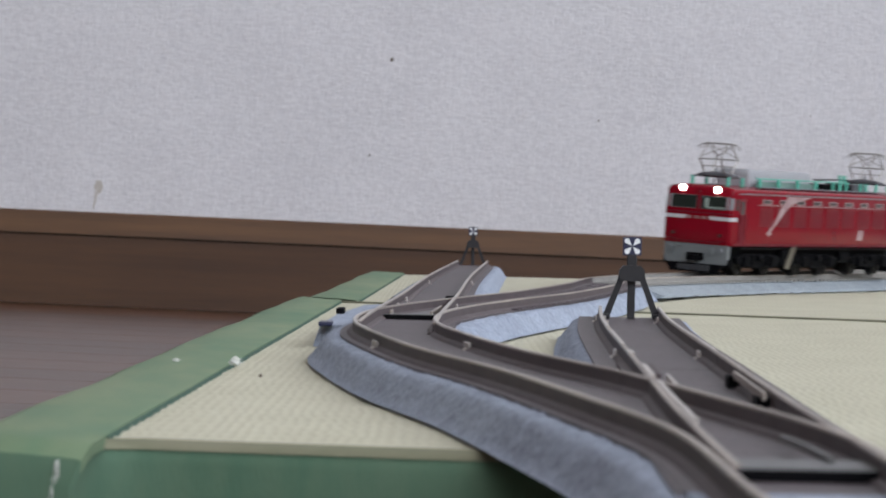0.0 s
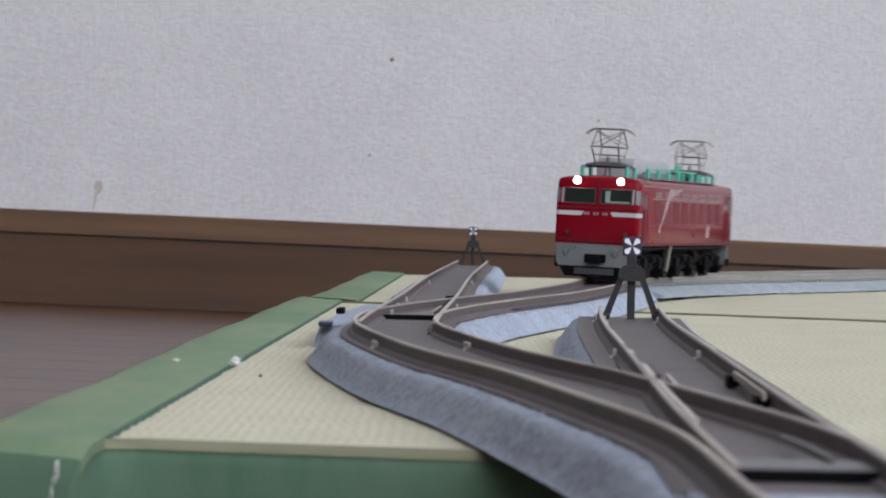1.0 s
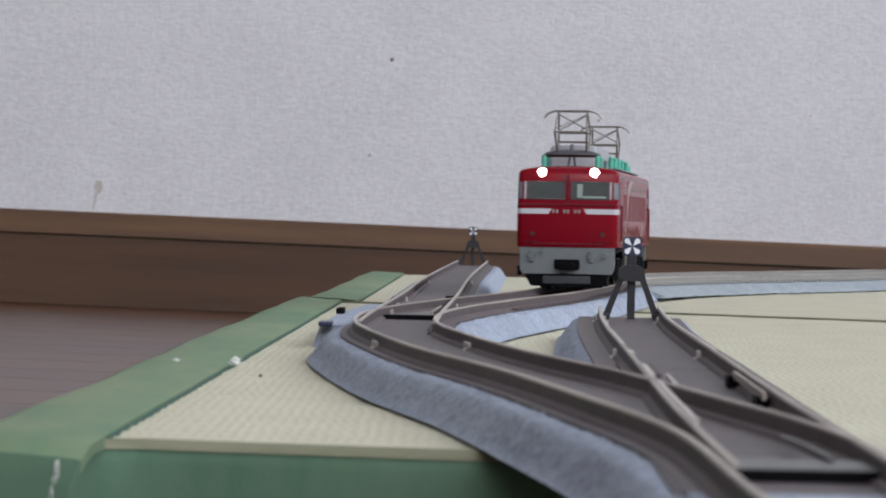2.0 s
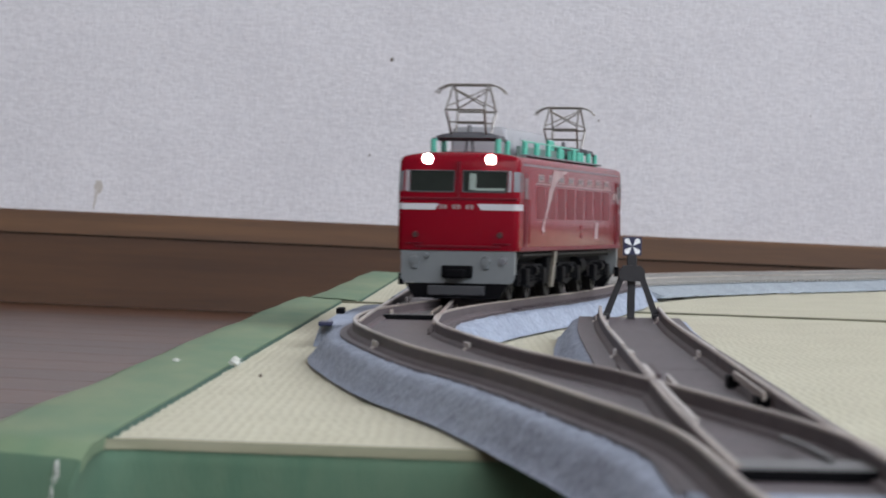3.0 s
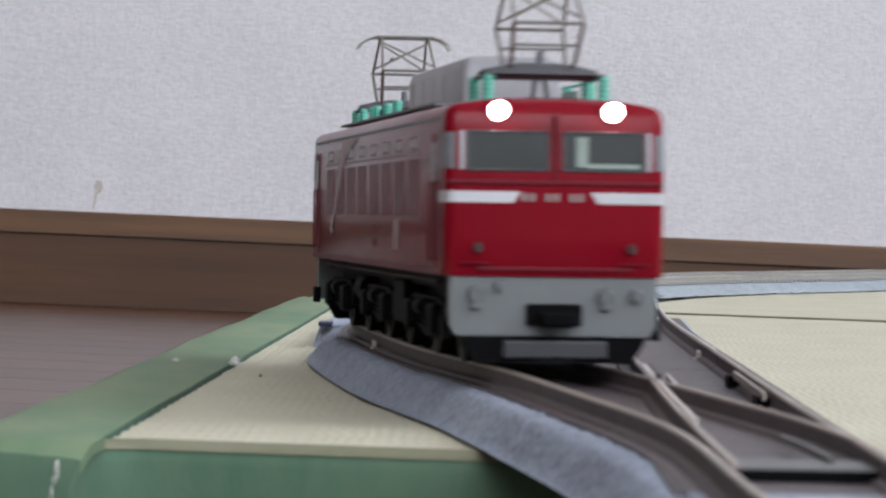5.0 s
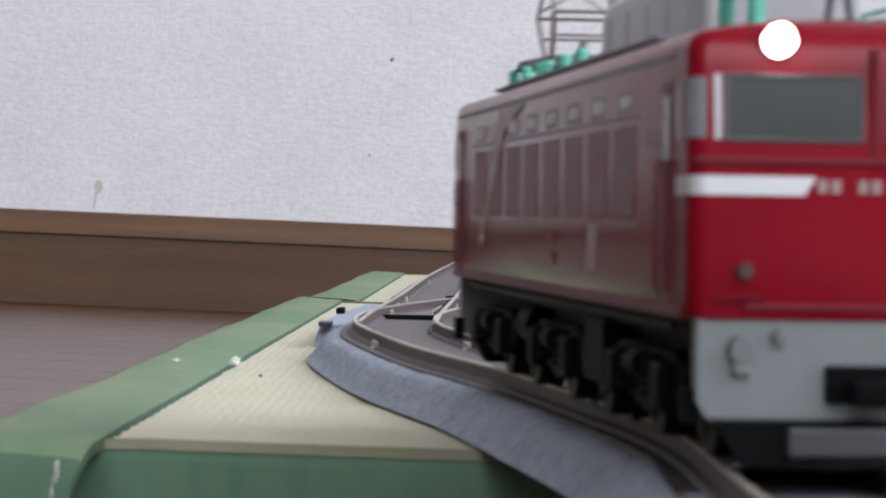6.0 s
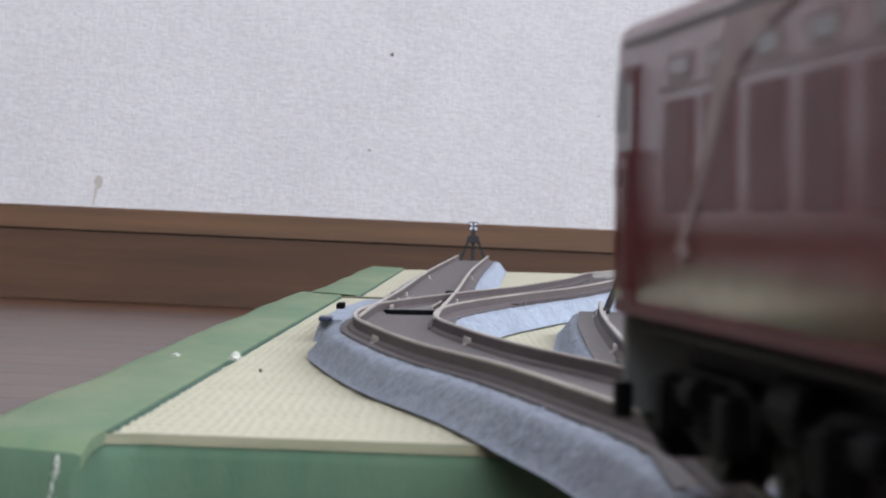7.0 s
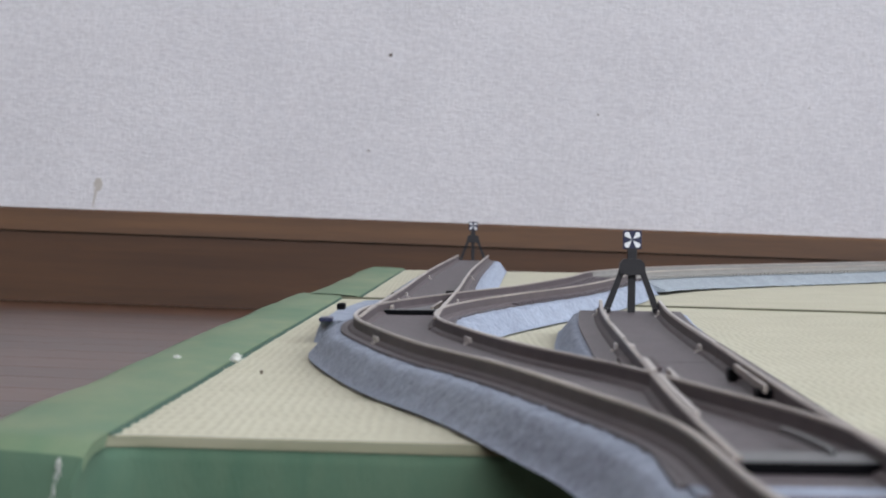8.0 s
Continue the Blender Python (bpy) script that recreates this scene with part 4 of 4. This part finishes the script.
def pantograph(yc):
    base = part("pantograph", loft(B0(), [plan(2.6, 1.0, 0.4, 24.6), plan(5.2, 2.3, 0.8, 25.0), plan(5.0, 2.2, 0.8, 25.35), plan(3.4, 1.8, 0.6, 25.75), plan(1.8, 1.0, 0.4, 26.0)]), M_PANBASE, loco,
                "raised wire pantograph on a dark grey base", smooth=40, at=mm(0, yc, 0))
    bm = B0()
    for x in (-4.9, 4.9):
        tube(bm, (x, -4.6, 24.75), (x, 4.6, 24.75), 0.22, 8)
    for y in (-1.4, 1.4):
        tube(bm, (-4.9, y, 24.75), (4.9, y, 24.75), 0.18, 8)
    part("base_frame", bm, M_PANBASE, base)
    bm = B0()
    for x in (-0.7, 0.7):
        tube(bm, (x, -1.2, 22.5), (x * 0.5, -0.8, 24.9), 0.22, 8)
    part("base_stay", bm, M_PANBASE, base)
    part("panto_knob", tube(B0(), (0, -1, 25.8), (0, -1, 27.0), 0.45, 10, 0.35), M_ROOFGREY, base)
    for x in (-5.0, 5.0):
        for y in (-4.2, 4.2):
            ob = piece("insulator", ins_me, base, mm(x, y, 22.3) @ Matrix.Diagonal((1, 1, 1.05, 1)))
    for f in (-1, 1):
        bm = B0()
        for s in (-1, 1):
            tube(bm, (s * 2.7, f * 1.6, 25.2), (s * 3.0, f * 5.2, 29.2), 0.2, 6)
        tube(bm, (-3.0, f * 5.2, 29.2), (3.0, f * 5.2, 29.2), 0.16, 6)
        tube(bm, (-2.85, f * 3.6, 27.4), (2.85, f * 3.6, 27.4), 0.12, 6)
        part("lower_arm", bm, M_PANTO, base)
        bm = B0()
        for s in (-1, 1):
            tube(bm, (s * 3.0, f * 5.2, 29.2), (s * 2.7, f * 1.1, 32.95), 0.16, 6)
            tube(bm, (s * 2.95, f * 4.8, 29.7), (-s * 2.65, f * 1.4, 32.55), 0.11, 6)
        part("upper_arm", bm, M_PANTO, base)
        bm = B0()
        strip = [(-5.4, 31.85), (-5.0, 32.45), (-4.2, 32.95), (-3.3, 33.2), (3.3, 33.2), (4.2, 32.95), (5.0, 32.45), (5.4, 31.85)]
        for (xa, za), (xb, zb) in zip(strip, strip[1:]):
            tube(bm, (xa, f * 1.1, za), (xb, f * 1.1, zb), 0.2 if abs(xa) < 4 and abs(xb) < 4 else 0.13, 6)
        part("contact_strip", bm, M_PANTO, base)
    bm = B0()
    for s in (-1, 1):
        tube(bm, (s * 2.8, -1.3, 33.15), (s * 2.8, 1.3, 33.15), 0.18, 6)
    part("head_link", bm, M_PANTO, base)


pantograph(-48.2)
pantograph(48.2)

# running gear: three bogies, six turning wheelsets
part("underframe", box(B0(), -7.6, 7.6, -53.5, 53.5, 6.4, 7.7), M_BLACK, loco, "black underframe")
part("motor_block", box(B0(), -6.3, 6.3, -51, 51, 3.2, 6.5, 0.3), M_BLACK, loco)
part("motor_block", box(B0(), -3.4, 3.4, -50, 50, 1.6, 3.2, 0.3), M_BLACK, loco)
wheelsets = []
for yc in (-37.0, 0.0, 37.0):
    for s in (-1, 1):
        bm = B0()
        prism(bm, [(yc - 13.5, 4.6), (yc - 12.5, 3.0), (yc - 5, 2.6), (yc, 1.9), (yc + 5, 2.6), (yc + 12.5, 3.0), (yc + 13.5, 4.6), (yc + 9, 5.6), (yc - 9, 5.6)], "x", s * 7.1, s * 8.0)
        frame_ob = part("bogie_frame", bm, M_BLACK, loco, "black moulded bogie side frame")
        for dy in (-8.4, 8.4):
            part("axle_box", box(B0(), s * 8.2 - 0.7, s * 8.2 + 0.7, yc + dy - 1.7, yc + dy + 1.7, 2.4, 5.0, 0.3), M_BLACK, frame_ob)
            bm = B0()
            for k in range(5):
                tube(bm, (s * 8.2, yc + dy * 0.55, 3.0 + k * 0.5), (s * 8.2, yc + dy * 0.55, 3.3 + k * 0.5), 0.75, 8)
            part("coil_spring", bm, M_BLACK, frame_ob)
        part("brake_cylinder", tube(B0(), (s * 8.3, yc - 1.6, 4.6), (s * 8.3, yc + 1.6, 4.6), 0.8, 10), M_BLACK, frame_ob)
    for dy in (-8.4, 8.4):
        bm = B0()
        for s in (-1, 1):
            tube(bm, (s * 3.9, 0, 0), (s * 4.4, 0, 0), 3.95, 24)
            tube(bm, (s * 4.4, 0, 0), (s * 5.9, 0, 0), 3.55, 24)
        tube(bm, (-3.9, 0, 0), (3.9, 0, 0), 0.8, 8)
        for k in range(6):
            a = k * math.pi / 3
            for s in (-1, 1):
                box(bm, s * 5.95 - 0.12, s * 5.95 + 0.12, 2.2 * math.cos(a) - 0.4, 2.2 * math.cos(a) + 0.4, 2.2 * math.sin(a) - 0.4, 2.2 * math.sin(a) + 0.4)
        w = part("wheelset", bm, M_WHEEL, loco, "dark steel wheelset", at=mm(0, yc + dy, 3.55))
        wheelsets.append((w, yc + dy))
for s in (-1, 1):
    if s > 0:
        part("ladder_panel", prism(B0(), [(-18.6, 7.6), (-15.6, 7.6), (-19.6, 1.8), (-22.4, 1.8)], "x", s * 8.4, s * 8.8), M_CREAM, loco, "beige slanted side panel")
    part("air_tank", tube(B0(), (s * 6.8, 15.5, 4.9), (s * 6.8, 21.5, 4.9), 1.5, 14), M_BLACK, loco, "black air tank")
    part("side_pipe", tube(B0(), (s * 8.6, -50, 7.1), (s * 8.6, 50, 7.1), 0.18, 6), M_WHEEL, loco)
    part("battery_box", box(B0(), s * 7.4 - 1.0, s * 7.4 + 1.0, -23.5, -14.8, 2.6, 6.6, 0.25), M_BLACK, loco)

# ---- what moves ----
SPEED = 113.84
START = 850.26


def main_at(s):
    return Vector((float(np.interp(s, MAIN_S, MAIN_X)), float(np.interp(s, MAIN_S, MAIN_Y))))


# small sway on the track: seconds, sideways millimetres, degrees of turn
SWAY = [(0.0, 1.9, -2.5), (0.15, 1.1, -1.6), (0.5, -0.3, 0.05), (1.0, -0.2, 0.6), (1.5, -0.3, 0.75), (2.2, 0.0, 0.2), (3.0, 0.2, -0.3), (3.5, -0.35, 0.14), (4.0, -0.42, 0.7), (4.5, 0.1, 0.0),
        (5.2, 0.0, 0.0), (6.0, -0.12, 0.1), (6.5, -0.25, 0.4), (7.0, -0.1, 0.1), (8.0, 0.0, 0.0)]
LEAN = -0.28


def sway(t, k):
    """Column k of SWAY about the time t, smoothed."""
    ts = np.array([r[0] for r in SWAY])
    return float(np.mean([np.interp(t + d, ts, [r[k] for r in SWAY]) for d in (-0.15, -0.05, 0.0, 0.05, 0.15)]))


def loco_pose(t):
    s = S_ZERO + START - SPEED * t
    a, b = main_at(s + 20), main_at(s + 96.4)
    r = (b - a).normalized()
    c = a - 20 * r + 59.0 * r
    return BOARD @ mm(c.x + sway(t, 1), c.y, 0, math.degrees(math.atan2(r.y, r.x)) - 90 + sway(t, 2), math.degrees(cant_at(c.y)) + LEAN)


def motions():
    loco.scale = (1, 1.012, 1)
    walk(loco, [(k / 10, loco_pose(k / 10)) for k in range(81)])
    for w, y in wheelsets:
        walk(w, [(k / 30, pose(0, y / 1000, 0.00355, math.degrees(SPEED * (k / 30) / 3.55), 0, 0)) for k in range(241)])


motions()
